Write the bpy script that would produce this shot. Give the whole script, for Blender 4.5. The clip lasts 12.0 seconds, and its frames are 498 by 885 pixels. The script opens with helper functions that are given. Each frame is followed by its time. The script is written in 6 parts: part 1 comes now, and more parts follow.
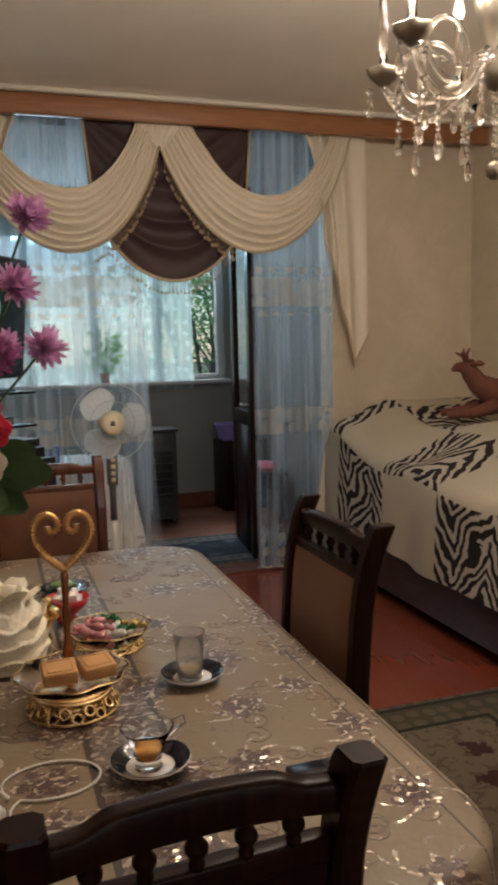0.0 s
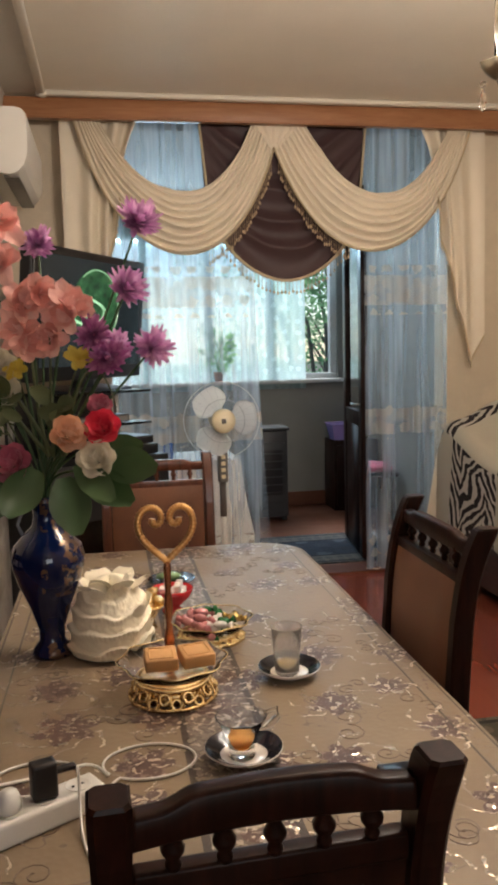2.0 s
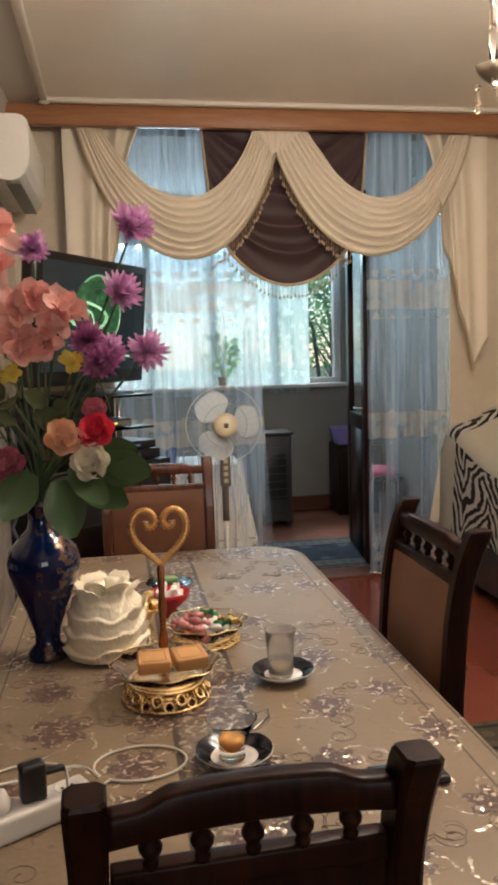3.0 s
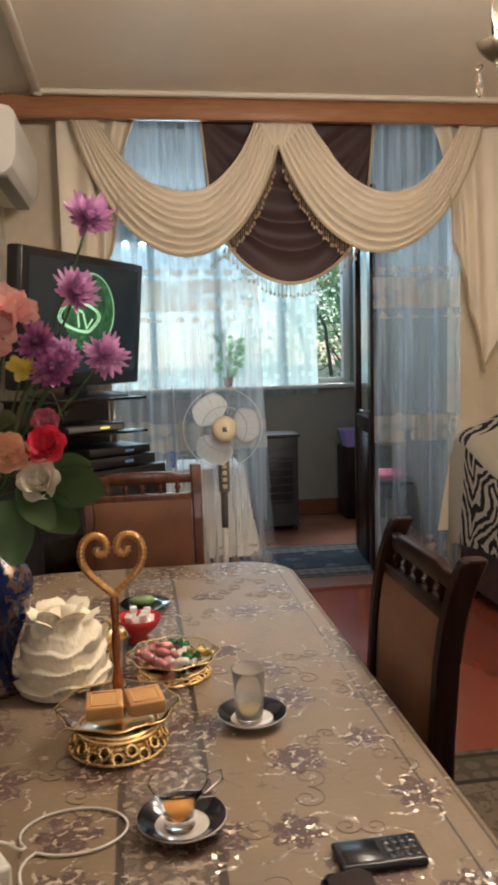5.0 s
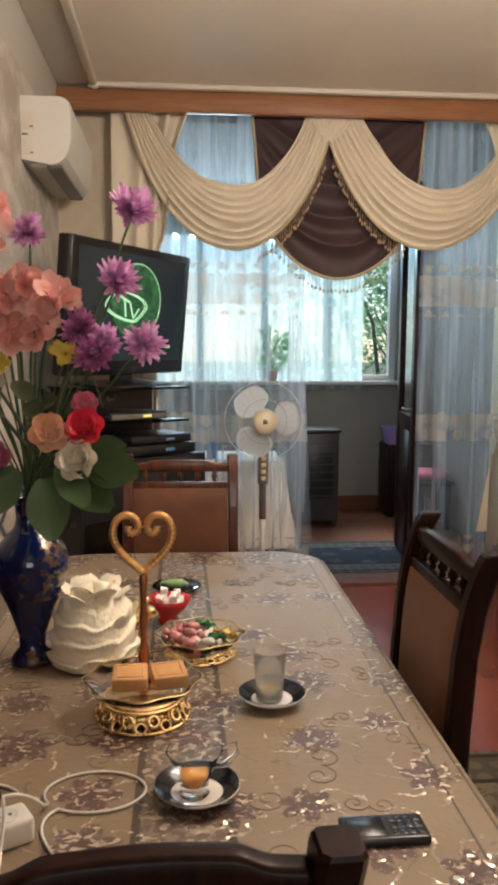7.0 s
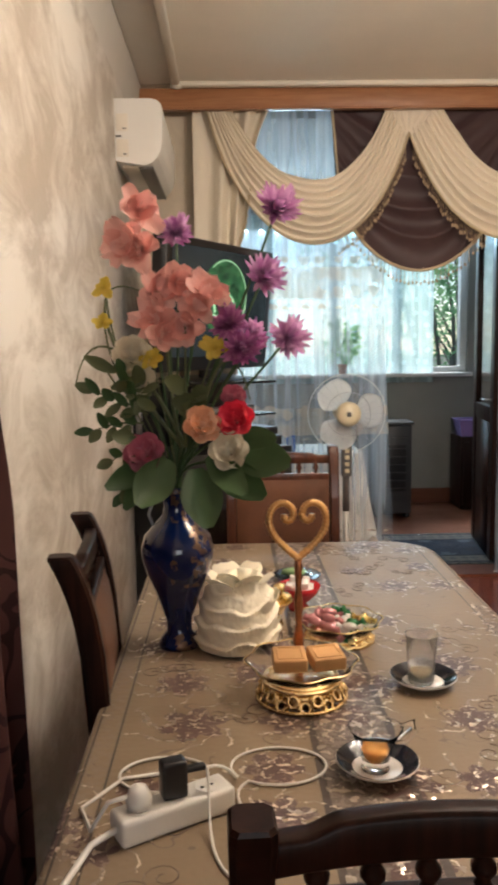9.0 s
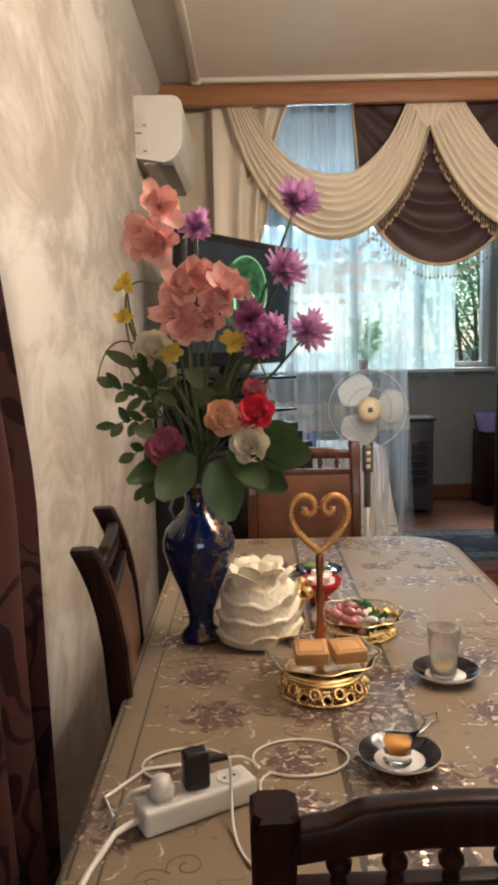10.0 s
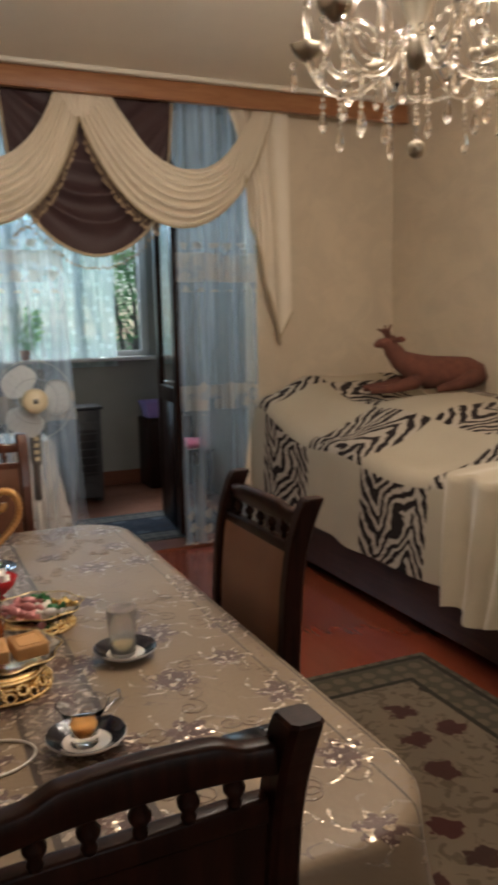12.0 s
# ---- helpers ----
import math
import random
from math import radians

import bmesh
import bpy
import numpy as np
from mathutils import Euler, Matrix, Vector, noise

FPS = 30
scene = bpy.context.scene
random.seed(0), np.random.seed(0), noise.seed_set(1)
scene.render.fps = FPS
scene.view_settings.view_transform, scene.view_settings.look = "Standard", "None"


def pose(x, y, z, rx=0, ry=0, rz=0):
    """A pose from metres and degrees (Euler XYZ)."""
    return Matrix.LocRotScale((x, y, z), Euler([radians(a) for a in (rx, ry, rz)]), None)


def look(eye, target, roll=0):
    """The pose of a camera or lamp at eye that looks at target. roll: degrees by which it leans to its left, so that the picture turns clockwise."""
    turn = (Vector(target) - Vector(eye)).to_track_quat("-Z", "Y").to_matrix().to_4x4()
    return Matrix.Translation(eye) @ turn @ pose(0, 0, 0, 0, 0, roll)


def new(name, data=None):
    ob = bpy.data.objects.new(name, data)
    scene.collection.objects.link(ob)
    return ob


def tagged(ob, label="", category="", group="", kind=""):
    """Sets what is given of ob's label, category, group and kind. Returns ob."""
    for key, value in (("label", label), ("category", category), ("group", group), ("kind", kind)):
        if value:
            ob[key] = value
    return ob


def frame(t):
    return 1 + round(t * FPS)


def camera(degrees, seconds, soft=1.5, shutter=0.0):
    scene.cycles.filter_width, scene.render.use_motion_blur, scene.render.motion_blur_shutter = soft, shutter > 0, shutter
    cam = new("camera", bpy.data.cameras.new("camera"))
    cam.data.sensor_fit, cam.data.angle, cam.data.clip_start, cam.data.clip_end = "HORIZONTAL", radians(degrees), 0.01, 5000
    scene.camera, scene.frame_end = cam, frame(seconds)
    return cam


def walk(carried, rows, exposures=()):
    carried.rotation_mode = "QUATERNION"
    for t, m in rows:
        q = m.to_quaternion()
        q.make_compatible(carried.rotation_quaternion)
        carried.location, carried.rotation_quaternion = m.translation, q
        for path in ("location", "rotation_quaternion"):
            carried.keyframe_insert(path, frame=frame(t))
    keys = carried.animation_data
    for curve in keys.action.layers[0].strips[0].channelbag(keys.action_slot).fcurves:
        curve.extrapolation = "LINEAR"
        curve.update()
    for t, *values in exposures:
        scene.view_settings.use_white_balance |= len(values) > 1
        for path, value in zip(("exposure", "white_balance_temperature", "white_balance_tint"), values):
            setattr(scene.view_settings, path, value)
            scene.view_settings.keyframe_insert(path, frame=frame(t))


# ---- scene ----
cam = camera(35.0, 12.0, soft=3.5, shutter=0.4)

PATH = [
    (0, look((-0.018, 0.226, 1.409), (0.602, 2.113, 1.178), -1.4)),
    (0.5, look((-0.01, 0.226, 1.404), (0.494, 2.148, 1.174), -1.4)),
    (1, look((-0.007, 0.213, 1.403), (0.419, 2.153, 1.174), -1.2)),
    (1.5, look((-0.005, 0.207, 1.404), (0.367, 2.158, 1.173), -1.3)),
    (2, look((0.003, 0.2, 1.408), (0.344, 2.158, 1.182), -1.4)),
    (2.5, look((0.019, 0.192, 1.401), (0.341, 2.153, 1.179), -1.6)),
    (3, look((0.03, 0.19, 1.404), (0.353, 2.152, 1.191), -1.6)),
    (5, look((0.149, 0.342, 1.418), (0.43, 2.31, 1.201), -1.5)),
    (5.5, look((0.221, 0.321, 1.424), (0.472, 2.296, 1.231), -1.0)),
    (6, look((0.237, 0.296, 1.419), (0.432, 2.277, 1.229), -0.3)),
    (6.5, look((0.221, 0.297, 1.415), (0.388, 2.279, 1.207), 0.3)),
    (8.5, look((-0.011, 0.268, 1.398), (0.146, 2.246, 1.145), -0.4)),
    (9, look((-0.025, 0.259, 1.407), (0.02, 2.244, 1.166), -0.8)),
    (9.5, look((-0.03, 0.258, 1.407), (-0.049, 2.244, 1.169), -0.9)),
    (10, look((-0.025, 0.256, 1.4), (-0.033, 2.241, 1.153), -1.2)),
    (10.5, look((-0.014, 0.239, 1.399), (0.066, 2.219, 1.132), -1.7)),
    (11, look((-0.01, 0.219, 1.389), (0.236, 2.184, 1.114), -1.4)),
    (11.5, look((0.001, 0.212, 1.393), (0.485, 2.131, 1.103), -1.3)),
    (12, look((-0.032, 0.222, 1.407), (0.762, 2.033, 1.114), -1.4)),
]
walk(cam, PATH, exposures=[(0.0, 1.32), (0.5, 1.64), (1.0, 1.8), (2.0, 1.92), (5.5, 1.90), (6.0, 1.76), (6.5, 1.90), (8.3, 2.08), (11.0, 2.08), (11.5, 1.96), (12.0, 1.46)])

# ---- light ----
world = bpy.data.worlds.new("sky")
scene.world = world
world.use_nodes = True
wn = world.node_tree
sky = wn.nodes.new("ShaderNodeTexSky")
sky.sky_type = "NISHITA"
sky.sun_disc = False
sky.sun_elevation = radians(56)
sky.sun_rotation = 0.0
sky.air_density, sky.dust_density, sky.ozone_density = 1.0, 0.6, 3.0
wn.links.new(sky.outputs[0], wn.nodes["Background"].inputs[0])
wn.nodes["Background"].inputs[1].default_value = 0.047

sun = new("sun", bpy.data.lights.new("sun", "SUN"))
sun.data.energy, sun.data.angle, sun.data.color = 1.1, radians(18), (1.0, 0.98, 0.95)
sun.matrix_world = look((0, 10, 14.8), (0, 0, 0))

# fill lamp added behind the camera, set in an unseen, assumed window
back_light = new("back_fill", bpy.data.lights.new("back_fill", "AREA"))
back_light.data.shape, back_light.data.size, back_light.data.size_y = "RECTANGLE", 1.5, 1.25
back_light.data.energy, back_light.data.color = 4.2, (1.0, 0.94, 0.87)
back_light.matrix_world = look((0.5, -2.36, 1.65), (0.5, 2.0, 1.5))

# daylight under the lintel of the loggia window
front_light = new("loggia_window_daylight", bpy.data.lights.new("loggia_window_daylight", "AREA"))
front_light.data.shape, front_light.data.size, front_light.data.size_y = "RECTANGLE", 2.3, 0.12
front_light.data.energy, front_light.data.color = 11.0, (0.60, 0.82, 1.0)
front_light.matrix_world = look((0.86, 7.12, 2.42), (0.95, 4.6, 1.1))

# the chandelier's bulbs
for n in range(6):
    a = radians(15 + 60 * n)
    bulb_light = new("bulb_light", bpy.data.lights.new("bulb_light", "POINT"))
    bulb_light.data.energy, bulb_light.data.color = 5.0, (1.0, 0.872, 0.755)
    bulb_light.data.shadow_soft_size = 0.03
    bulb_light.location = (1.22 + 0.285 * math.cos(a), 1.97 + 0.285 * math.sin(a), 2.41)

# ---- small tools ----
def lerp(a, b, u):
    return a + (b - a) * u


def smooth(u):
    u = min(1.0, max(0.0, u))
    return u * u * (3 - 2 * u)


def thing(name, m, label, category, group="", kind=""):
    ob = new(name)
    ob.empty_display_size = 0.1
    ob.matrix_basis = m if isinstance(m, Matrix) else pose(*m)
    return tagged(ob, label, category, group, kind)


def finish(bm, material, flat=False, turn=True):
    if turn:
        bmesh.ops.recalc_face_normals(bm, faces=bm.faces)
    me = bpy.data.meshes.new("mesh")
    for f in bm.faces:
        f.smooth = not flat
    bm.to_mesh(me)
    bm.free()
    me.materials.append(material)
    return me


def part(name, bm, material, parent=None, label="", flat=False, turn=True):
    ob = new(name, finish(bm, material, flat, turn))
    ob.parent = parent
    return tagged(ob, label)


def structure(name, bm, material, label, category, flat=True):
    return tagged(new(name, finish(bm, material, flat)), label, category, kind="structure")


def box(bm, x0, x1, y0, y1, z0, z1, bevel=0.0, seg=2):
    g = bmesh.ops.create_cube(bm, size=1.0)["verts"]
    for v in g:
        v.co = Vector((lerp(x0, x1, v.co.x + 0.5), lerp(y0, y1, v.co.y + 0.5), lerp(z0, z1, v.co.z + 0.5)))
    if bevel:
        edges = list({e for v in g for e in v.link_edges})
        bmesh.ops.bevel(bm, geom=edges, offset=bevel, segments=seg, affect="EDGES", profile=0.6)
    return bm


def boxed(*a, **k):
    return box(bmesh.new(), *a, **k)


def rings(bm, loops, close=True, cap=True):
    rows = [[bm.verts.new(p) for p in loop] for loop in loops]
    n = len(rows[0])
    for a, b in zip(rows, rows[1:]):
        for i in range(n if close else n - 1):
            j = (i + 1) % n
            bm.faces.new((a[i], a[j], b[j], b[i]))
    if cap and close:
        bm.faces.new(rows[0][::-1])
        bm.faces.new(rows[-1])
    return rows


def lathe(profile, seg=24, bm=None, centre=(0, 0, 0), cap=True, wobble=None):
    bm = bm or bmesh.new()
    loops = []
    for r, z in profile:
        loop = []
        for i in range(seg):
            a = 2 * math.pi * i / seg
            k = r * (wobble(a, z) if wobble else 1.0)
            loop.append(Vector((k * math.cos(a), k * math.sin(a), z)) + Vector(centre))
        loops.append(loop)
    rings(bm, loops, True, cap)
    return bm


def tube(points, radius, seg=8, bm=None, cap=True):
    bm = bm or bmesh.new()
    pts = [Vector(p) for p in points]
    loops, up = [], Vector((0, 0, 1))
    for i, p in enumerate(pts):
        d = (pts[min(i + 1, len(pts) - 1)] - pts[max(i - 1, 0)]).normalized()
        side = d.cross(up)
        if side.length < 0.05:
            side = d.cross(Vector((1, 0, 0)))
        side.normalize()
        up = side.cross(d).normalized()
        r = radius[i] if isinstance(radius, (list, tuple)) else radius
        loops.append([p + r * (math.cos(2 * math.pi * k / seg) * side + math.sin(2 * math.pi * k / seg) * up) for k in range(seg)])
    rings(bm, loops, True, cap)
    return bm


def bezier(a, b, c, d, n):
    a, b, c, d = map(Vector, (a, b, c, d))
    return [a * (1 - u) ** 3 + b * 3 * u * (1 - u) ** 2 + c * 3 * u * u * (1 - u) + d * u**3 for u in (k / n for k in range(n + 1))]


def sheet(nu, nv, place, bm=None):
    """A grid of nu x nv cells at place(u, v), with the uv kept."""
    bm = bm or bmesh.new()
    uv = bm.loops.layers.uv.verify()
    rows = [[bm.verts.new(place(i / nu, j / nv)) for i in range(nu + 1)] for j in range(nv + 1)]
    for j in range(nv):
        for i in range(nu):
            f = bm.faces.new((rows[j][i], rows[j][i + 1], rows[j + 1][i + 1], rows[j + 1][i]))
            for loop, (a, b) in zip(f.loops, ((i, j), (i + 1, j), (i + 1, j + 1), (i, j + 1))):
                loop[uv].uv = (a / nu, b / nv)
    return bm


def blob(bm, centre, radius, seg=10, squash=(1, 1, 1), rough=0.0, seed=0.0):
    g = bmesh.ops.create_icosphere(bm, subdivisions=2, radius=1.0)["verts"]
    for v in g:
        k = 1 + rough * noise.noise(v.co * 1.7 + Vector((seed, seed * 2, 0)))
        v.co = Vector((v.co.x * squash[0], v.co.y * squash[1], v.co.z * squash[2])) * radius * k + Vector(centre)
    return bm


def prism(bm, outline, z0, z1, m=None):
    """An outline of (x, y) pairs raised from z0 to z1."""
    low = [bm.verts.new((x, y, z0)) for x, y in outline]
    high = [bm.verts.new((x, y, z1)) for x, y in outline]
    n = len(outline)
    for i in range(n):
        j = (i + 1) % n
        bm.faces.new((low[i], low[j], high[j], high[i]))
    bm.faces.new(low[::-1])
    bm.faces.new(high)
    if m:
        bmesh.ops.transform(bm, matrix=m, verts=low + high)
    return bm


# ---- materials ----
class Nodes:
    def __init__(self, name):
        self.mat = bpy.data.materials.new(name)
        self.mat.use_nodes = True
        self.tree = self.mat.node_tree
        self.out = self.tree.nodes["Material Output"]
        self.bsdf = self.tree.nodes["Principled BSDF"]
        self.coord = self.tree.nodes.new("ShaderNodeTexCoord")

    def put(self, socket, value):
        if isinstance(value, bpy.types.NodeSocket):
            self.tree.links.new(value, socket)
        elif isinstance(value, (tuple, list)) and len(value) == 3 and socket.type == "RGBA":
            socket.default_value = (*value, 1.0)
        else:
            socket.default_value = value

    def where(self, space="Object", scale=(1, 1, 1), turn=0.0):
        m = self.tree.nodes.new("ShaderNodeMapping")
        self.put(m.inputs[0], self.coord.outputs[space])
        m.inputs["Scale"].default_value = scale
        m.inputs["Rotation"].default_value = (0, 0, turn)
        return m.outputs[0]

    def math(self, op, a, b=0.0, clamp=False):
        n = self.tree.nodes.new("ShaderNodeMath")
        n.operation, n.use_clamp = op, clamp
        self.put(n.inputs[0], a)
        self.put(n.inputs[1], b)
        return n.outputs[0]

    def noise(self, vec, scale, detail=3.0, rough=0.55, distort=0.0, colour=False):
        n = self.tree.nodes.new("ShaderNodeTexNoise")
        self.put(n.inputs["Vector"], vec)
        n.inputs["Scale"].default_value, n.inputs["Detail"].default_value = scale, detail
        n.inputs["Roughness"].default_value, n.inputs["Distortion"].default_value = rough, distort
        return n.outputs[1 if colour else 0]

    def cells(self, vec, scale, random_=1.0, feature="F1", dims="3D"):
        n = self.tree.nodes.new("ShaderNodeTexVoronoi")
        n.feature, n.voronoi_dimensions = feature, dims
        self.put(n.inputs["Vector"], vec)
        n.inputs["Scale"].default_value, n.inputs["Randomness"].default_value = scale, random_
        return n

    def ramp(self, fac, *stops):
        n = self.tree.nodes.new("ShaderNodeValToRGB")
        self.put(n.inputs[0], fac)
        e = n.color_ramp.elements
        while len(e) < len(stops):
            e.new(0.5)
        for el, (at, c) in zip(e, stops):
            el.position = at
            el.color = (*c, 1.0) if isinstance(c, (tuple, list)) else (c, c, c, 1.0)
        return n.outputs[0]

    def mix(self, fac, a, b, blend="MIX"):
        n = self.tree.nodes.new("ShaderNodeMix")
        n.data_type, n.blend_type = "RGBA", blend
        self.put(n.inputs[0], fac)
        self.put(n.inputs[6], a)
        self.put(n.inputs[7], b)
        return n.outputs[2]

    def flat(self, x, y):
        n = self.tree.nodes.new("ShaderNodeCombineXYZ")
        self.put(n.inputs[0], x)
        self.put(n.inputs[1], y)
        return n.outputs[0]

    def vector(self, op, a, b=(0, 0, 0)):
        n = self.tree.nodes.new("ShaderNodeVectorMath")
        n.operation = op
        self.put(n.inputs[0], a)
        self.put(n.inputs[1], b)
        return n.outputs[1 if op == "LENGTH" else 0]

    def split(self, vec):
        n = self.tree.nodes.new("ShaderNodeSeparateXYZ")
        self.put(n.inputs[0], vec)
        return n.outputs

    def bump(self, height, strength=0.2, distance=0.005):
        n = self.tree.nodes.new("ShaderNodeBump")
        n.inputs["Strength"].default_value, n.inputs["Distance"].default_value = strength, distance
        self.put(n.inputs["Height"], height)
        self.put(self.bsdf.inputs["Normal"], n.outputs[0])
        return n.outputs[0]

    def set(self, **k):
        for key, v in k.items():
            self.put(self.bsdf.inputs[key.replace("_", " ")], v)
        return self


def plain(name, colour, rough=0.5, metal=0.0, vary=0.25, scale=9.0, relief=0.15, grain=120.0, sheen=0.0, coat=0.0):
    """A surface with broad stains, fine grain and relief."""
    n = Nodes(name)
    vec = n.where()
    broad, fine = n.noise(vec, scale, 4), n.noise(vec, grain, 2)
    dark = tuple(c * (1 - vary) for c in colour)
    light = tuple(min(1, c * (1 + vary * 0.6)) for c in colour)
    col = n.mix(broad, dark, light)
    col = n.mix(n.math("MULTIPLY", fine, 0.35), col, dark)
    n.set(Base_Color=col, Metallic=metal, Roughness=n.math("ADD", rough - 0.08, n.math("MULTIPLY", broad, 0.16)))
    if sheen:
        n.set(Sheen_Weight=sheen)
    if coat:
        n.set(Coat_Weight=coat, Coat_Roughness=0.12)
    n.bump(fine, relief, 0.002)
    return n.mat


def wood(name, dark, light, rough=0.3, coat=0.3, scale=1.0, axis=2, gloss=0.3):
    n = Nodes(name)
    stretch = [14.0 * scale] * 3
    stretch[axis] = 1.2 * scale
    vec = n.where("Object", stretch)
    grain = n.noise(vec, 3.0, 5, 0.65, 0.6)
    wear = n.noise(n.where(), 5.0, 3)
    col = n.mix(n.ramp(grain, (0.3, 0.0), (0.7, 1.0)), dark, light)
    col = n.mix(n.math("MULTIPLY", wear, 0.4), col, dark)
    n.set(Base_Color=col, Roughness=n.math("ADD", rough - 0.1, n.math("MULTIPLY", wear, 0.22)), Coat_Weight=coat, Coat_Roughness=0.15, Specular_IOR_Level=gloss)
    n.bump(grain, 0.12, 0.002)
    return n.mat


def glass(name, colour=(1, 1, 1), rough=0.02, ior=1.46):
    n = Nodes(name)
    n.set(Base_Color=colour, Roughness=rough, Transmission_Weight=1.0, IOR=ior)
    return n.mat


def gold_mat():
    n = Nodes("gold")
    vec = n.where()
    t = n.noise(vec, 60.0, 3)
    n.set(Base_Color=n.mix(t, (0.86, 0.60, 0.26), (0.97, 0.80, 0.48)), Metallic=1.0, Roughness=n.math("ADD", 0.14, n.math("MULTIPLY", t, 0.2)))
    n.bump(n.noise(vec, 180.0, 2), 0.3, 0.002)
    return n.mat


def wallpaper(name="wallpaper", depth=1.0, ground=(0.64, 0.595, 0.53)):
    """Cream paper with broad vertical brush strokes in grey and olive."""
    n = Nodes(name)
    stroke = n.noise(n.where("Object", (1.0, 0.6, 1.0)), 4.2, 6, 0.68, 0.7)
    patch = n.noise(n.where("Object", (1.0, 0.5, 0.7)), 1.8, 3)
    amount = n.ramp(n.math("ADD", n.math("MULTIPLY", stroke, 0.65), n.math("MULTIPLY", patch, 0.4)), (0.45, 0.0), (0.59, 1.0))
    col = n.mix(n.math("MULTIPLY", amount, depth), ground, (0.30, 0.24, 0.18))
    fine = n.noise(n.where("Object", (10, 5, 12)), 3.0, 4, 0.6, 0.8)
    col = n.mix(n.math("MULTIPLY", fine, 0.25), col, (0.60, 0.54, 0.46))
    n.set(Base_Color=col, Roughness=0.55)
    n.bump(n.math("ADD", n.noise(n.where("Object", (1, 1, 0.3)), 160.0, 2), stroke), 0.2, 0.003)
    return n.mat


def cloth(name, colour, dark, weave=900.0, sheen=0.4, rough=0.6, scale=6.0):
    n = Nodes(name)
    vec = n.where()
    t = n.noise(vec, scale, 4)
    f = n.noise(vec, weave, 1)
    col = n.mix(t, dark, colour)
    col = n.mix(n.math("MULTIPLY", f, 0.3), col, dark)
    n.set(Base_Color=col, Roughness=rough, Sheen_Weight=sheen, Sheen_Roughness=0.4)
    n.bump(f, 0.15, 0.001)
    return n.mat


def sheer_mat():
    """A white voile, clear between the threads, with three bands of woven motifs."""
    n = Nodes("voile")
    x, y, z = n.split(n.where())
    vec = n.flat(x, z)
    motif = n.cells(vec, 10.0, 0.3, "F1", "2D")
    near = n.math("LESS_THAN", motif.outputs[0], n.math("MULTIPLY", n.noise(vec, 30.0, 3, 0.7), 0.62))

    def band(low, high):
        return n.math("MULTIPLY", n.math("GREATER_THAN", z, low), n.math("LESS_THAN", z, high))

    bands = n.math("ADD", n.math("ADD", band(1.62, 1.92), band(0.85, 1.06)), band(0.03, 0.30), True)
    woven = n.math("MULTIPLY", near, bands)
    solid = n.math("MULTIPLY", n.math("ADD", band(1.68, 1.86), band(0.88, 1.04), True), n.ramp(n.noise(vec, 5.0, 2), (0.36, 0.0), (0.52, 0.9)))
    woven = n.math("MAXIMUM", woven, solid)
    tone = n.mix(n.noise(vec, 4.0, 2), (0.78, 0.72, 0.66), (0.62, 0.47, 0.34))
    col = n.mix(woven, (0.80, 0.86, 0.92), tone)
    diffuse, trans, clear = (n.tree.nodes.new("ShaderNodeBsdf" + k) for k in ("Diffuse", "Translucent", "Transparent"))
    n.put(diffuse.inputs[0], col)
    n.put(trans.inputs[0], col)
    body, veil = n.tree.nodes.new("ShaderNodeMixShader"), n.tree.nodes.new("ShaderNodeMixShader")
    n.put(body.inputs[0], 0.6)
    n.put(body.inputs[1], diffuse.outputs[0])
    n.put(body.inputs[2], trans.outputs[0])
    thread = n.noise(n.where("Object", (6, 1, 0.25)), 3.0, 2)
    cover = n.math("ADD", n.math("ADD", 0.13, n.math("MULTIPLY", n.ramp(thread, (0.36, 0.0), (0.66, 1.0)), 0.34)), n.math("MULTIPLY", woven, 0.36), True)
    n.put(veil.inputs[0], cover)
    n.put(veil.inputs[1], clear.outputs[0])
    n.put(veil.inputs[2], body.outputs[0])
    n.put(n.out.inputs[0], veil.outputs[0])
    return n.mat


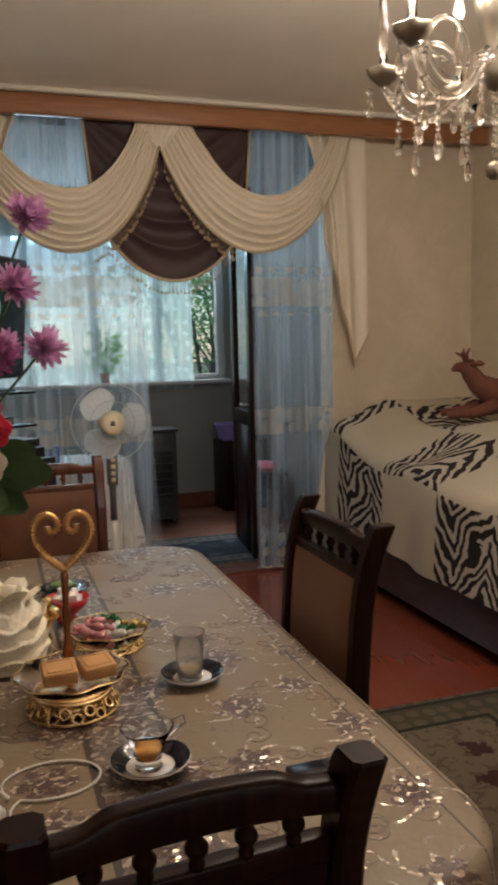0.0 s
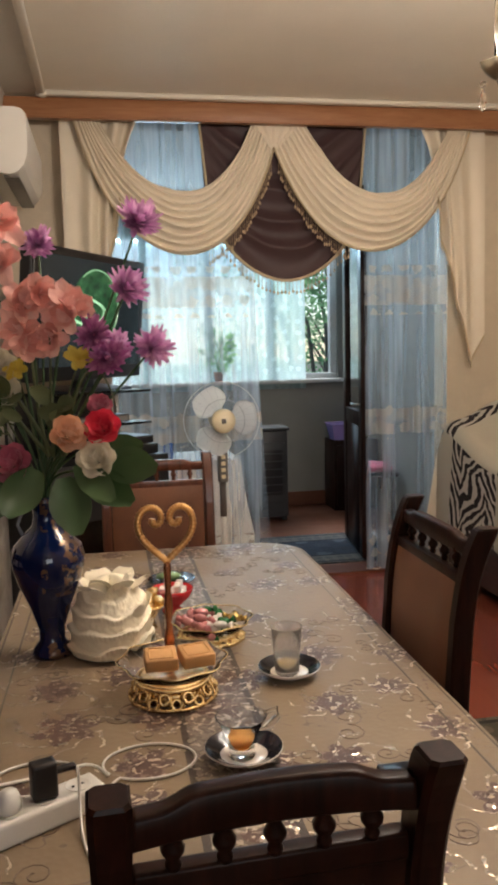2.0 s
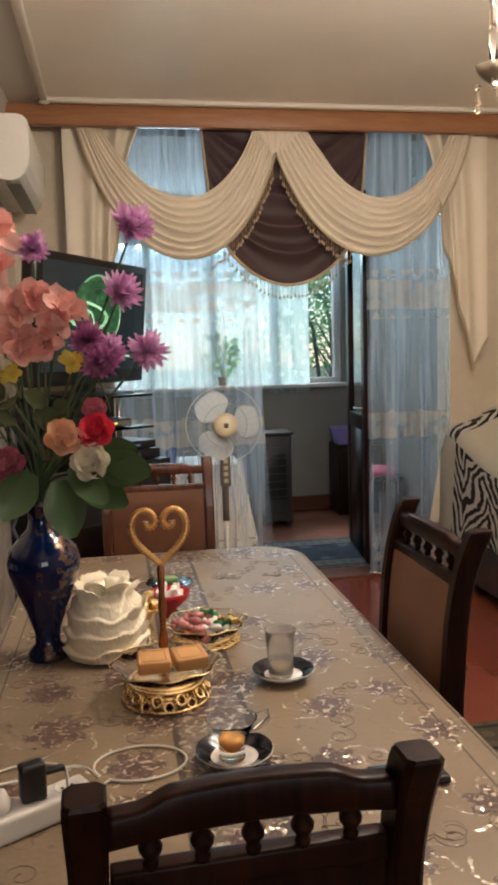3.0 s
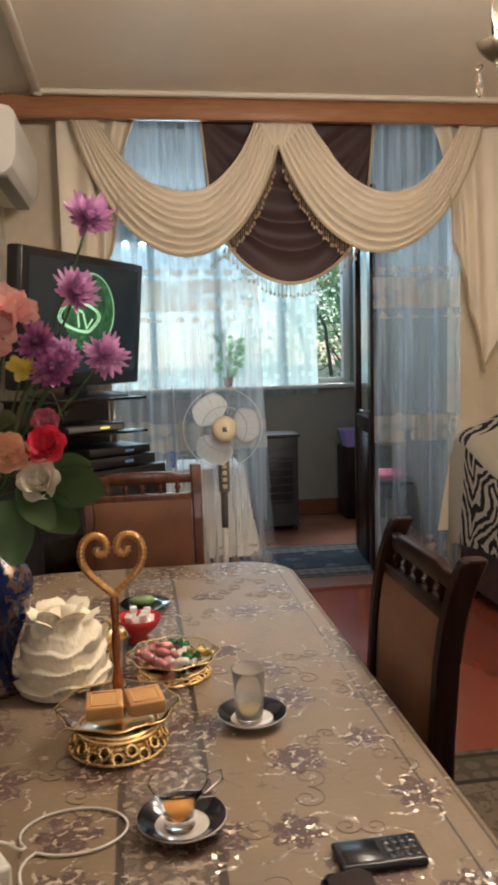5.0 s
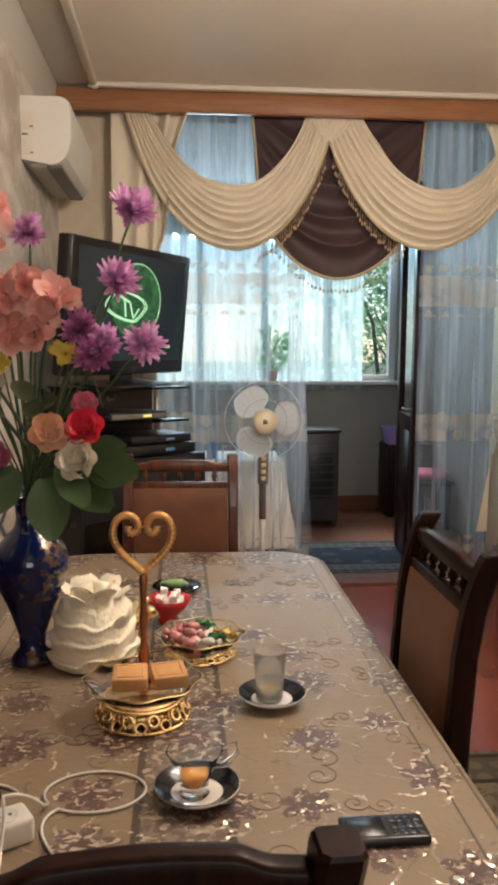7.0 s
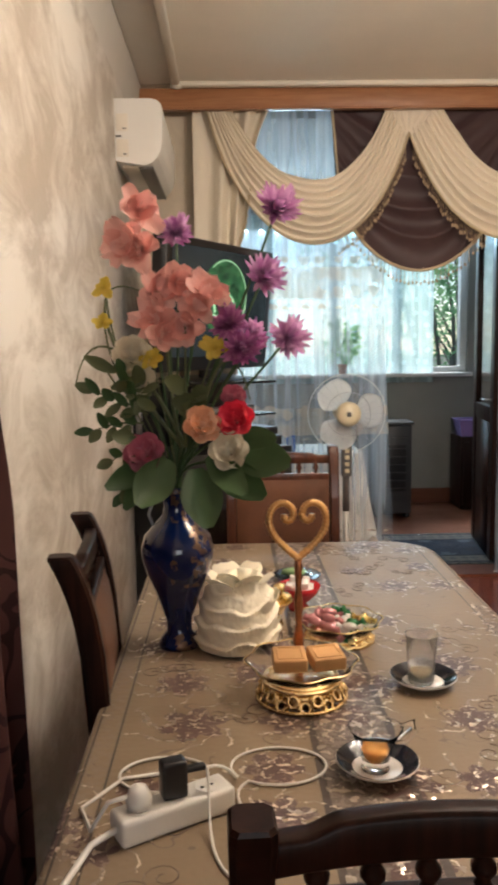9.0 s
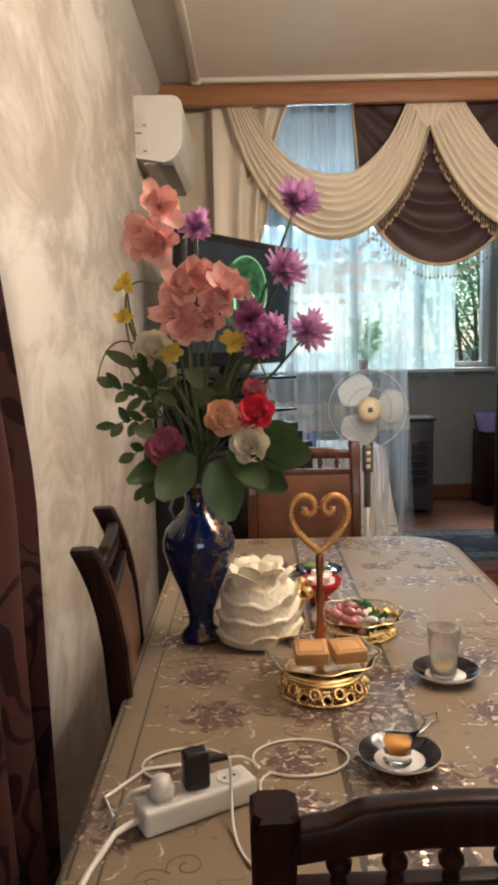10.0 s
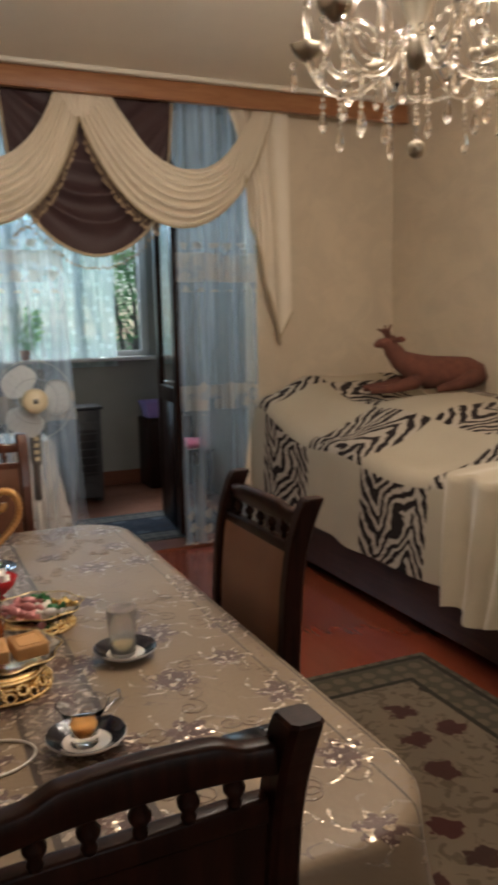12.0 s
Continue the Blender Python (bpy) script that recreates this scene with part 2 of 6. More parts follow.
def tablecloth_mat():
    """Beige satin printed with mauve flowers, silver sprays and thin vines, a centre runner and a border."""
    n = Nodes("tablecloth")
    vec = n.where()
    x, y, z = n.split(vec)
    ax = n.math("ABSOLUTE", x)
    flat = n.flat(n.math("ADD", x, z), n.math("ADD", y, z))
    cell = n.cells(flat, 5.6, 0.75, "F1", "2D")
    chance = n.split(cell.outputs[1])
    off = n.vector("SUBTRACT", flat, cell.outputs["Position"])
    dx, dy, dz = n.split(off)
    r = n.vector("LENGTH", off)
    theta = n.math("ARCTAN2", dy, dx)
    ragged = n.noise(flat, 90.0, 3, 0.6)
    size = n.math("ADD", 0.034, n.math("MULTIPLY", chance[0], 0.026))
    lobes = n.math("ABSOLUTE", n.math("COSINE", n.math("ADD", n.math("MULTIPLY", theta, 3.0), n.math("MULTIPLY", chance[1], 6.0))))
    shape = n.math("MULTIPLY", size, n.math("ADD", n.math("ADD", 0.35, n.math("MULTIPLY", lobes, 0.45)), n.math("MULTIPLY", ragged, 0.5)))
    flower = n.math("LESS_THAN", r, shape)
    heart = n.math("LESS_THAN", r, n.math("MULTIPLY", size, 0.28))
    # leafy spray round each flower
    swirl = n.math("SINE", n.math("ADD", n.math("ADD", n.math("MULTIPLY", theta, 7.0), n.math("MULTIPLY", r, 95.0)), n.math("MULTIPLY", n.noise(flat, 18.0, 2), 9.0)))
    ring = n.math("MULTIPLY", n.math("GREATER_THAN", r, n.math("MULTIPLY", size, 0.9)), n.math("LESS_THAN", r, n.math("MULTIPLY", size, n.math("ADD", 1.2, chance[2]))))
    spray = n.math("MULTIPLY", ring, n.math("GREATER_THAN", n.math("ADD", swirl, n.math("MULTIPLY", ragged, 0.7)), 1.28))
    vine = n.math("LESS_THAN", n.math("ABSOLUTE", n.math("SUBTRACT", n.noise(flat, 11.0, 1, 0.4, 1.2), 0.5)), 0.011)
    vine = n.math("MULTIPLY", vine, n.math("GREATER_THAN", n.noise(flat, 7.0, 1), 0.54))
    inside = n.math("LESS_THAN", ax, 0.064)
    lines = n.math("LESS_THAN", n.math("ABSOLUTE", n.math("SUBTRACT", ax, 0.066)), 0.006)
    edge = n.math("LESS_THAN", n.math("ABSOLUTE", n.math("SUBTRACT", ax, 0.412)), 0.018)
    edge_lines = n.math("LESS_THAN", n.math("ABSOLUTE", n.math("SUBTRACT", n.math("ABSOLUTE", n.math("SUBTRACT", ax, 0.412)), 0.02)), 0.002)
    base = n.mix(n.noise(vec, 5.0, 3), (0.198, 0.141, 0.086), (0.243, 0.178, 0.113))
    runner = n.mix(n.math("GREATER_THAN", n.noise(flat, 75.0, 3), 0.5), (0.120, 0.088, 0.067), (0.195, 0.155, 0.125))
    col = n.mix(inside, base, runner)
    col = n.mix(vine, col, (0.15, 0.10, 0.07))
    petal_tone = n.mix(chance[1], (0.085, 0.040, 0.028), (0.115, 0.070, 0.062))
    petal_tone = n.mix(n.math("GREATER_THAN", ragged, 0.57), petal_tone, (0.22, 0.155, 0.12))
    col = n.mix(spray, col, (0.27, 0.215, 0.17))
    col = n.mix(flower, col, petal_tone)
    col = n.mix(heart, col, (0.09, 0.05, 0.04))
    col = n.mix(n.math("MULTIPLY", edge, n.math("GREATER_THAN", n.noise(flat, 70.0, 2), 0.5)), col, (0.22, 0.165, 0.115))
    col = n.mix(n.math("ADD", lines, edge_lines, True), col, (0.055, 0.037, 0.026))
    fleck = n.math("GREATER_THAN", n.noise(flat, 62.0, 2, 0.5, 0.6), 0.58)
    foil = n.math("MULTIPLY", n.math("ADD", flower, n.math("MULTIPLY", inside, 0.6), True), fleck)
    foil = n.math("MAXIMUM", foil, n.math("MULTIPLY", spray, n.math("GREATER_THAN", n.noise(flat, 40.0, 2), 0.5)))
    n.set(Base_Color=n.mix(foil, col, (0.62, 0.52, 0.41)), Metallic=n.math("MULTIPLY", foil, 0.85),
          Roughness=n.math("SUBTRACT", 0.50, n.math("MULTIPLY", foil, 0.20)), Sheen_Weight=0.08, Specular_IOR_Level=0.4)
    crinkle = n.math("MULTIPLY", n.cells(flat, 75.0, 1.0, "F1", "2D").outputs[0], n.math("ADD", 0.12, n.math("MULTIPLY", foil, 1.3)))
    h = n.math("ADD", crinkle, n.math("MULTIPLY", n.math("MAXIMUM", flower, spray), 0.4))
    n.bump(h, 0.55, 0.006)
    return n.mat


def zebra_mat():
    """A fleece spread of large squares, plain cream next to zebra stripes."""
    n = Nodes("zebra_fleece")
    u, v, w = n.split(n.coord.outputs["UV"])
    odd = n.math("ABSOLUTE", n.math("MODULO", n.math("ADD", n.math("FLOOR", u), n.math("FLOOR", v)), 2.0))
    squares = n.math("LESS_THAN", odd, 0.5)
    uv2 = n.flat(u, v)
    fold = n.math("ABSOLUTE", n.math("SUBTRACT", n.math("FRACT", n.math("ADD", u, n.math("MULTIPLY", n.noise(uv2, 1.6, 1), 0.5))), 0.5))
    run = n.math("ADD", n.math("ADD", n.math("MULTIPLY", v, 0.8), n.math("MULTIPLY", fold, 1.25)), n.math("MULTIPLY", n.noise(uv2, 3.2, 3, 0.55), 0.42))
    stripes = n.math("GREATER_THAN", n.math("SINE", n.math("MULTIPLY", run, 36.0)), 0.12)
    pile = n.noise(n.where(), 260.0, 2)
    cream = n.mix(n.noise(n.where(), 4.0, 3), (0.42, 0.36, 0.265), (0.48, 0.415, 0.32))
    zebra = n.mix(stripes, (0.016, 0.010, 0.009), (0.46, 0.395, 0.32))
    n.set(Base_Color=n.mix(n.math("MULTIPLY", pile, 0.06), n.mix(squares, cream, zebra), (0.3, 0.26, 0.22)), Roughness=0.95, Specular_IOR_Level=0.15)
    n.bump(pile, 0.4, 0.004)
    return n.mat


def carpet_mat(name, ground, motif, line, border, half_x, half_y):
    """A woven rug: a field of worn motifs inside a border of lines and small figures."""
    n = Nodes(name)
    vec = n.where()
    x, y, z = n.split(vec)
    ex = n.math("SUBTRACT", half_x, n.math("ABSOLUTE", x))
    ey = n.math("SUBTRACT", half_y, n.math("ABSOLUTE", y))
    e = n.math("MINIMUM", ex, ey)
    wob = n.mix(0.05, vec, n.noise(vec, 6.0, 2, colour=True), "ADD")
    cell = n.cells(wob, 5.0, 0.8, "F1", "2D")
    ragged = n.noise(vec, 26.0, 3)
    fig = n.math("LESS_THAN", n.math("ADD", cell.outputs[0], n.math("MULTIPLY", ragged, 0.6)), 0.54)
    leaf = n.math("MULTIPLY", n.math("GREATER_THAN", n.noise(vec, 16.0, 3, 0.5, 1.4), 0.56), 0.45)
    col = n.mix(leaf, ground, line)
    col = n.mix(fig, col, n.mix(cell.outputs[1], motif, line))
    in_border = n.math("LESS_THAN", e, 0.2)
    small = n.math("LESS_THAN", n.cells(vec, 14.0, 0.2, "F1", "2D").outputs[0], 0.36)
    col = n.mix(in_border, col, n.mix(n.math("MULTIPLY", small, 0.5), border, ground))
    stripe = n.math("LESS_THAN", n.math("ABSOLUTE", n.math("SUBTRACT", n.math("ABSOLUTE", n.math("SUBTRACT", e, 0.115)), 0.08)), 0.012)
    col = n.mix(stripe, col, line)
    pile = n.noise(vec, 420.0, 2)
    n.set(Base_Color=n.mix(n.math("MULTIPLY", pile, 0.15), col, (0.06, 0.05, 0.04)), Roughness=0.95, Specular_IOR_Level=0.1)
    n.bump(pile, 0.5, 0.004)
    return n.mat


def glow(name, colour, strength):
    n = Nodes(name)
    n.set(Base_Color=(0.01, 0.01, 0.012), Roughness=0.15, Emission_Color=colour, Emission_Strength=strength)
    return n.mat


def foliage_mat(name, a, b, rough=0.5, through_=0.3):
    n = Nodes(name)
    info = n.tree.nodes.new("ShaderNodeNewGeometry")
    col = n.mix(info.outputs["Random Per Island"], a, b)
    vein = n.noise(n.where(), 40.0, 3)
    n.set(Base_Color=n.mix(n.math("MULTIPLY", vein, 0.4), col, a), Roughness=rough, Subsurface_Weight=0.0)
    n.bump(vein, 0.2, 0.002)
    if through_:
        t, m = n.tree.nodes.new("ShaderNodeBsdfTranslucent"), n.tree.nodes.new("ShaderNodeMixShader")
        n.put(t.inputs[0], col)
        n.put(m.inputs[0], through_)
        n.put(m.inputs[1], n.bsdf.outputs[0])
        n.put(m.inputs[2], t.outputs[0])
        n.put(n.out.inputs[0], m.outputs[0])
    return n.mat


WALL = wallpaper(depth=0.82)
WALLPLAIN = wallpaper("smooth_wallpaper", 0.22, (0.64, 0.53, 0.385))
CEILING = plain("ceiling_paint", (0.86, 0.79, 0.68), 0.5, vary=0.14, scale=2.0, grain=60, relief=0.06)
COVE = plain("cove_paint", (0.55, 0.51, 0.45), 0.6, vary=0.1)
TRIM = plain("trim_paint", (0.72, 0.66, 0.56), 0.5, vary=0.1)
BEAM = wood("beam_wood", (0.27, 0.115, 0.05), (0.40, 0.19, 0.09), 0.4, 0.2, 1.0, 0)
DARKWOOD = wood("dark_varnished_wood", (0.007, 0.003, 0.002), (0.032, 0.010, 0.006), 0.36, 0.03, gloss=0.12)
REDWOOD = wood("red_brown_wood", (0.040, 0.012, 0.006), (0.125, 0.038, 0.017), 0.32, 0.4)
LEATHER = plain("brown_upholstery", (0.19, 0.082, 0.042), 0.45, vary=0.3, scale=7, grain=220, relief=0.3)
CREAM = cloth("cream_satin", (0.76, 0.68, 0.55), (0.66, 0.57, 0.44), sheen=0.2, rough=0.48)
PLUM = cloth("plum_satin", (0.062, 0.028, 0.028), (0.036, 0.015, 0.017), sheen=0.0, rough=0.6)
BRAID = plain("gold_braid", (0.56, 0.44, 0.28), 0.5, vary=0.35, grain=400, relief=0.5)
BEAD = plain("amber_bead", (0.50, 0.37, 0.24), 0.2, vary=0.3)
VOILE = sheer_mat()
CLOTH = tablecloth_mat()
ZEBRA = zebra_mat()
GOLD = gold_mat()
CLEAR = glass("clear_glass", ior=1.15)
CRYSTAL = glass("crystal", (1.0, 0.97, 0.92), 0.0)
WHITEPLASTIC = plain("white_plastic", (0.72, 0.695, 0.645), 0.38, vary=0.08, relief=0.05)
BLACKPLASTIC = plain("black_plastic", (0.012, 0.012, 0.014), 0.3, vary=0.3, relief=0.08)
GREYPLASTIC = plain("grey_plastic", (0.16, 0.15, 0.14), 0.4, vary=0.2)
CREAMPLASTIC = plain("cream_plastic", (0.72, 0.62, 0.42), 0.35, vary=0.08, relief=0.05)
PORCELAIN = plain("white_porcelain", (0.78, 0.75, 0.70), 0.12, vary=0.06, relief=0.02)
COBALT = plain("dark_glaze", (0.012, 0.013, 0.022), 0.1, vary=0.3, relief=0.02)
# ---- the room ----
XL, XR, YB, YF, ZC = -0.52, 3.16, -2.3, 4.95, 2.83


def floor_mat():
    n = Nodes("painted_boards")
    info = n.tree.nodes.new("ShaderNodeObjectInfo")
    vec = n.where("Object", (8, 0.9, 8))
    g = n.noise(vec, 3.0, 5)
    worn = n.noise(n.where(), 2.3, 4)
    col = n.mix(g, (0.22, 0.038, 0.016), (0.32, 0.064, 0.026))
    col = n.mix(n.math("MULTIPLY", info.outputs["Random"], 0.35), col, (0.15, 0.032, 0.018))
    n.set(Base_Color=n.mix(n.math("MULTIPLY", worn, 0.35), col, (0.13, 0.045, 0.03)), Roughness=n.math("ADD", 0.14, n.math("MULTIPLY", worn, 0.14)), Coat_Weight=0.5, Coat_IOR=1.6, Coat_Roughness=0.12)
    n.bump(g, 0.12, 0.002)
    return n.mat


BOARDS = floor_mat()
structure("floor", boxed(XL - 0.2, XR + 0.2, YB - 0.2, YF + 0.2, -0.2, -0.012), BOARDS, "red-brown painted timber floor", "floor")
structure("wall_left", boxed(XL - 0.2, XL, YB, YF, -0.1, 2.62), WALL, "cream wallpaper wall with grey brush strokes", "wall")
structure("wall_right", boxed(XR, XR + 0.2, YB, YF, -0.1, 3.0), WALLPLAIN, "cream wallpaper wall beside the bed", "wall")
wall = bmesh.new()
box(wall, XL - 0.2, -0.25, YB - 0.2, YB, -0.1, 3.0)
box(wall, 1.25, XR + 0.2, YB - 0.2, YB, -0.1, 3.0)
box(wall, -0.25, 1.25, YB - 0.2, YB, -0.1, 1.0)
box(wall, -0.25, 1.25, YB - 0.2, YB, 2.3, 3.0)
structure("wall_back", wall, WALL, "unseen cream wallpaper wall with an assumed window", "wall")
# never in view: a window assumed here to give the fill lamp an opening
assumed_window = tagged(thing("assumed_window_2", (0, 0, 0), "white timber window assumed in the unseen back wall", "window"), kind="structure")
for a, b in ((-0.25, -0.19), (0.47, 0.53), (1.19, 1.25)):
    part("mullion", boxed(a, b, YB - 0.19, YB - 0.13, 1.0, 2.3, 0.004), TRIM, assumed_window)
part("window_sill", boxed(-0.3, 1.3, YB - 0.02, YB + 0.12, 0.97, 1.0, 0.005), TRIM, assumed_window)

# far wall with the wide opening to the loggia
OX0, OX1, OZ = 0.02, 2.12, 2.80
wall = bmesh.new()
box(wall, XL - 0.2, OX0, YF, YF + 0.2, -0.1, 3.0)
box(wall, OX1, XR + 0.2, YF, YF + 0.2, -0.1, 3.0)
box(wall, OX0, OX1, YF, YF + 0.2, OZ, 3.0)
structure("wall_far", wall, WALLPLAIN, "cream wallpaper wall with a wide opening to the loggia", "wall")

# ceiling, the sloped cove along the left wall and its white battens
structure("ceiling", boxed(XL - 0.2, XR + 0.2, YB - 0.2, YF + 0.2, ZC, ZC + 0.15), CEILING, "glossy beige painted ceiling", "ceiling")
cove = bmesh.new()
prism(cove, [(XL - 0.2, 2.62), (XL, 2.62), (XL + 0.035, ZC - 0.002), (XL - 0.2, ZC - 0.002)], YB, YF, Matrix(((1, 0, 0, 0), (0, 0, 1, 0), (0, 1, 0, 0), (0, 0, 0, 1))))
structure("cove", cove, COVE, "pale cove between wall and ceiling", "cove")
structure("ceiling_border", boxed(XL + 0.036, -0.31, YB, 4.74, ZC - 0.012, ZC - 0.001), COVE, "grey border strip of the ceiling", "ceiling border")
trim = bmesh.new()
box(trim, -0.312, -0.268, YB, 4.70, ZC - 0.03, ZC - 0.001, 0.012)
structure("trim", trim, TRIM, "white plastic ceiling batten", "trim", False)
trim = bmesh.new()
box(trim, -0.312, XR, 4.70, 4.752, ZC - 0.03, ZC - 0.001, 0.012)
structure("trim_far", trim, TRIM, "white plastic ceiling batten over the curtain board", "trim", False)
box_ = bmesh.new()
blob(box_, (-0.285, 4.722, ZC - 0.02), 0.03, squash=(1.2, 1.0, 0.7), rough=0.3)
structure("trim_corner", box_, TRIM, "white corner piece of the ceiling battens", "trim", False)
pelmet = thing("curtain_board", (0, 0, 0), "reddish brown wooden curtain board under the ceiling", "curtain board")
part("board", boxed(XL + 0.005, XR - 0.005, 4.76, 4.80, 2.705, ZC - 0.022, 0.006), BEAM, pelmet)
part("bottom_lip", boxed(XL + 0.005, XR - 0.005, 4.752, 4.80, 2.695, 2.705, 0.003), BEAM, pelmet)

# ---- the loggia behind the opening ----
LOGGIA = plain("loggia_plaster", (0.24, 0.24, 0.225), 0.7, vary=0.25, scale=3)
LBOARD = wood("loggia_board", (0.10, 0.035, 0.02), (0.17, 0.065, 0.035), 0.35, 0.2, 0.5, 0)
FRAMEPAINT = plain("window_paint", (0.60, 0.62, 0.62), 0.4, vary=0.15)
LX0, LX1, LY0, LY1 = -0.45, 2.35, YF + 0.2, 7.2
structure("floor_loggia", boxed(LX0 - 0.1, LX1 + 0.1, LY0, LY1 + 0.1, -0.2, -0.004), LBOARD, "dark brown board floor of the loggia", "floor")
structure("ceiling_loggia", boxed(LX0 - 0.1, LX1 + 0.1, LY0, LY1 + 0.2, 2.75, 2.9), LOGGIA, "grey loggia ceiling", "ceiling")
structure("wall_loggia_left", boxed(LX0 - 0.1, LX0, LY0, LY1, -0.1, 2.75), LOGGIA, "grey plaster loggia wall", "wall")
structure("wall_loggia_right", boxed(LX1, LX1 + 0.1, LY0, LY1, -0.1, 2.75), LOGGIA, "grey plaster loggia wall", "wall")
WX0, WX1, WZ0, WZ1 = -0.35, 2.06, 1.16, 2.46
w = bmesh.new()
box(w, LX0 - 0.1, LX1 + 0.1, LY1, LY1 + 0.15, -0.1, WZ0)
box(w, LX0 - 0.1, LX1 + 0.1, LY1, LY1 + 0.15, WZ1, 2.75)
box(w, LX0 - 0.1, WX0, LY1, LY1 + 0.15, WZ0, WZ1)
box(w, WX1, LX1 + 0.1, LY1, LY1 + 0.15, WZ0, WZ1)
structure("wall_loggia_front", w, LOGGIA, "grey parapet wall under the loggia windows", "wall")
structure("baseboard", boxed(LX0, LX1, LY1 - 0.02, LY1 - 0.001, 0.0, 0.13, 0.004), LBOARD, "brown wooden baseboard", "baseboard")

window = tagged(thing("window_1", (0, 0, 0), "white timber loggia window with three casements", "window"), kind="structure")
f = bmesh.new()
box(f, WX0, WX1, LY1 + 0.03, LY1 + 0.10, WZ0, WZ0 + 0.05, 0.004)
box(f, WX0, WX1, LY1 + 0.03, LY1 + 0.10, WZ1 - 0.05, WZ1, 0.004)
part("window_frame", f, FRAMEPAINT, window)
for x in (WX0, 0.30, 0.86, 1.42, WX1 - 0.06):
    part("mullion", boxed(x, x + 0.06, LY1 + 0.025, LY1 + 0.105, WZ0 + 0.05, WZ1 - 0.05, 0.004), FRAMEPAINT, window)
for a, b in ((WX0 + 0.06, 0.30), (0.36, 0.86), (0.92, 1.42), (1.48, WX1 - 0.06)):
    p = part("pane", boxed(a, b, LY1 + 0.06, LY1 + 0.066, WZ0 + 0.05, WZ1 - 0.05), CLEAR, window, flat=True)
    p.visible_shadow = False
part("window_sill", boxed(WX0 - 0.03, WX1 + 0.03, LY1 - 0.09, LY1 + 0.03, WZ0 - 0.035, WZ0, 0.008), FRAMEPAINT, window)
# ---- the curtains of the opening ----
CY = 4.87


def sheer(x0, x1, z0, z1, folds, seed, lean=0.0):
    def place(u, v):
        x = lerp(x0, x1, u) + lean * (1 - v) ** 2 * u
        w = math.sin(2 * math.pi * folds * u + 2.2 * math.sin(5 * u + seed) + 1.2 * math.sin(11 * u)) * (0.012 + 0.014 * (1 - v)) * (0.6 + 0.8 * noise.noise(Vector((u * 7, 0, seed))) ** 2 * 4)
        w += 0.012 * noise.noise(Vector((u * 9, v * 3, seed)))
        return Vector((x + 0.35 * w, CY + 0.045 + w, lerp(z0, z1, v)))
    return sheet(int(folds * 10), 26, place)


for x0, x1, n, lean, what in ((-0.16, 0.865, 11, 0.10, "white voile curtain with woven flower bands, drawn aside"), (1.565, 2.10, 6, 0.0, "white voile curtain panel with woven flower bands")):
    c = thing("sheer_curtain", (0, 0, 0), what, "curtain", "voile curtains of the opening")
    part("voile", sheer(x0, x1, 0.02, 2.74, n, x0, lean), VOILE, c, turn=False)
    part("hem", tube([(lerp(x0, x1 + lean, k / 40), CY + 0.045 + 0.028 * math.sin(2 * math.pi * n * k / 40), 0.022) for k in range(41)], 0.004, 5), CREAM, c)

swags = thing("swag_valance", (0, 0, 0), "cream and plum satin swag valance with bead fringe", "valance")
MID = 1.05


SWAGS = (
    (((-0.02, 2.75), (0.28, 2.14), (0.70, 2.22), (0.88, 2.755)), ((-0.14, 2.75), (0.06, 1.86), (0.72, 1.66), (0.992, 2.58))),
    (((2.08, 2.755), (1.79, 2.10), (1.40, 2.27), (1.156, 2.755)), ((2.205, 2.755), (1.98, 1.86), (1.33, 1.70), (0.99, 2.58))),
)


def swag(m):
    """Satin slung from the outer corner to the centre in deep uneven folds."""
    top, low = (bezier(*((x, 0, z) for x, z in side), 48) for side in SWAGS[m])

    def place(u, v):
        k = u * 48
        i = min(47, int(k))
        a, b = top[i].lerp(top[i + 1], k - i), low[i].lerp(low[i + 1], k - i)
        p = a.lerp(b, v)
        belly = math.sin(math.pi * u) ** 0.7
        drift = 0.9 * noise.noise(Vector((u * 2.3, v * 2, m * 9.0))) + 0.35 * noise.noise(Vector((u * 6, v * 5, 4 + m)))
        w = 8.2 * v ** 0.92 + 0.55 * drift
        ridge = 1 - 2 * abs(math.sin(math.pi * w)) ** 0.75
        fold = 0.0125 * ridge * (0.6 + 0.4 * belly) + 0.010 * noise.noise(Vector((u * 5, v * 11, 3 + m)))
        y = CY - 0.055 - 0.07 * belly * math.sin(math.pi * min(1, v * 0.8 + 0.15)) - fold
        return Vector((p.x, y, p.z + 0.3 * fold * belly))
    return sheet(72, 110, place), low


for m in (0, 1):
    bm, low = swag(m)
    s = part("swag", bm, CREAM, swags, "cream satin swag in deep folds", turn=False)
    pts = [Vector((p.x, CY - 0.075, p.z - 0.004)) for p in low]
    part("braid", tube(pts, 0.006, 6), BRAID, s)
    fringe = bmesh.new()
    run = pts[31:48]
    for a, b in zip(run, run[1:]):
        for k in (0.25, 0.8):
            p = a.lerp(b, k)
            drop = random.uniform(0.06, 0.085)
            tube([p, p - Vector((0, 0, drop))], 0.0016, 4, fringe)
            blob(fringe, p - Vector((0, 0, drop * 0.5)), 0.0035)
            blob(fringe, p - Vector((0, 0, drop)), 0.0062, squash=(1, 1, 2.0))
    part("bead_fringe", fringe, BEAD, s)


def jabot_edge(u):
    """The lower edge of the plum drape."""
    x = lerp(0.60, 1.52, u)
    s = abs(u - 0.5) * 2
    return x, 1.825 + 0.30 * s ** 1.9 + 0.12 * s ** 6


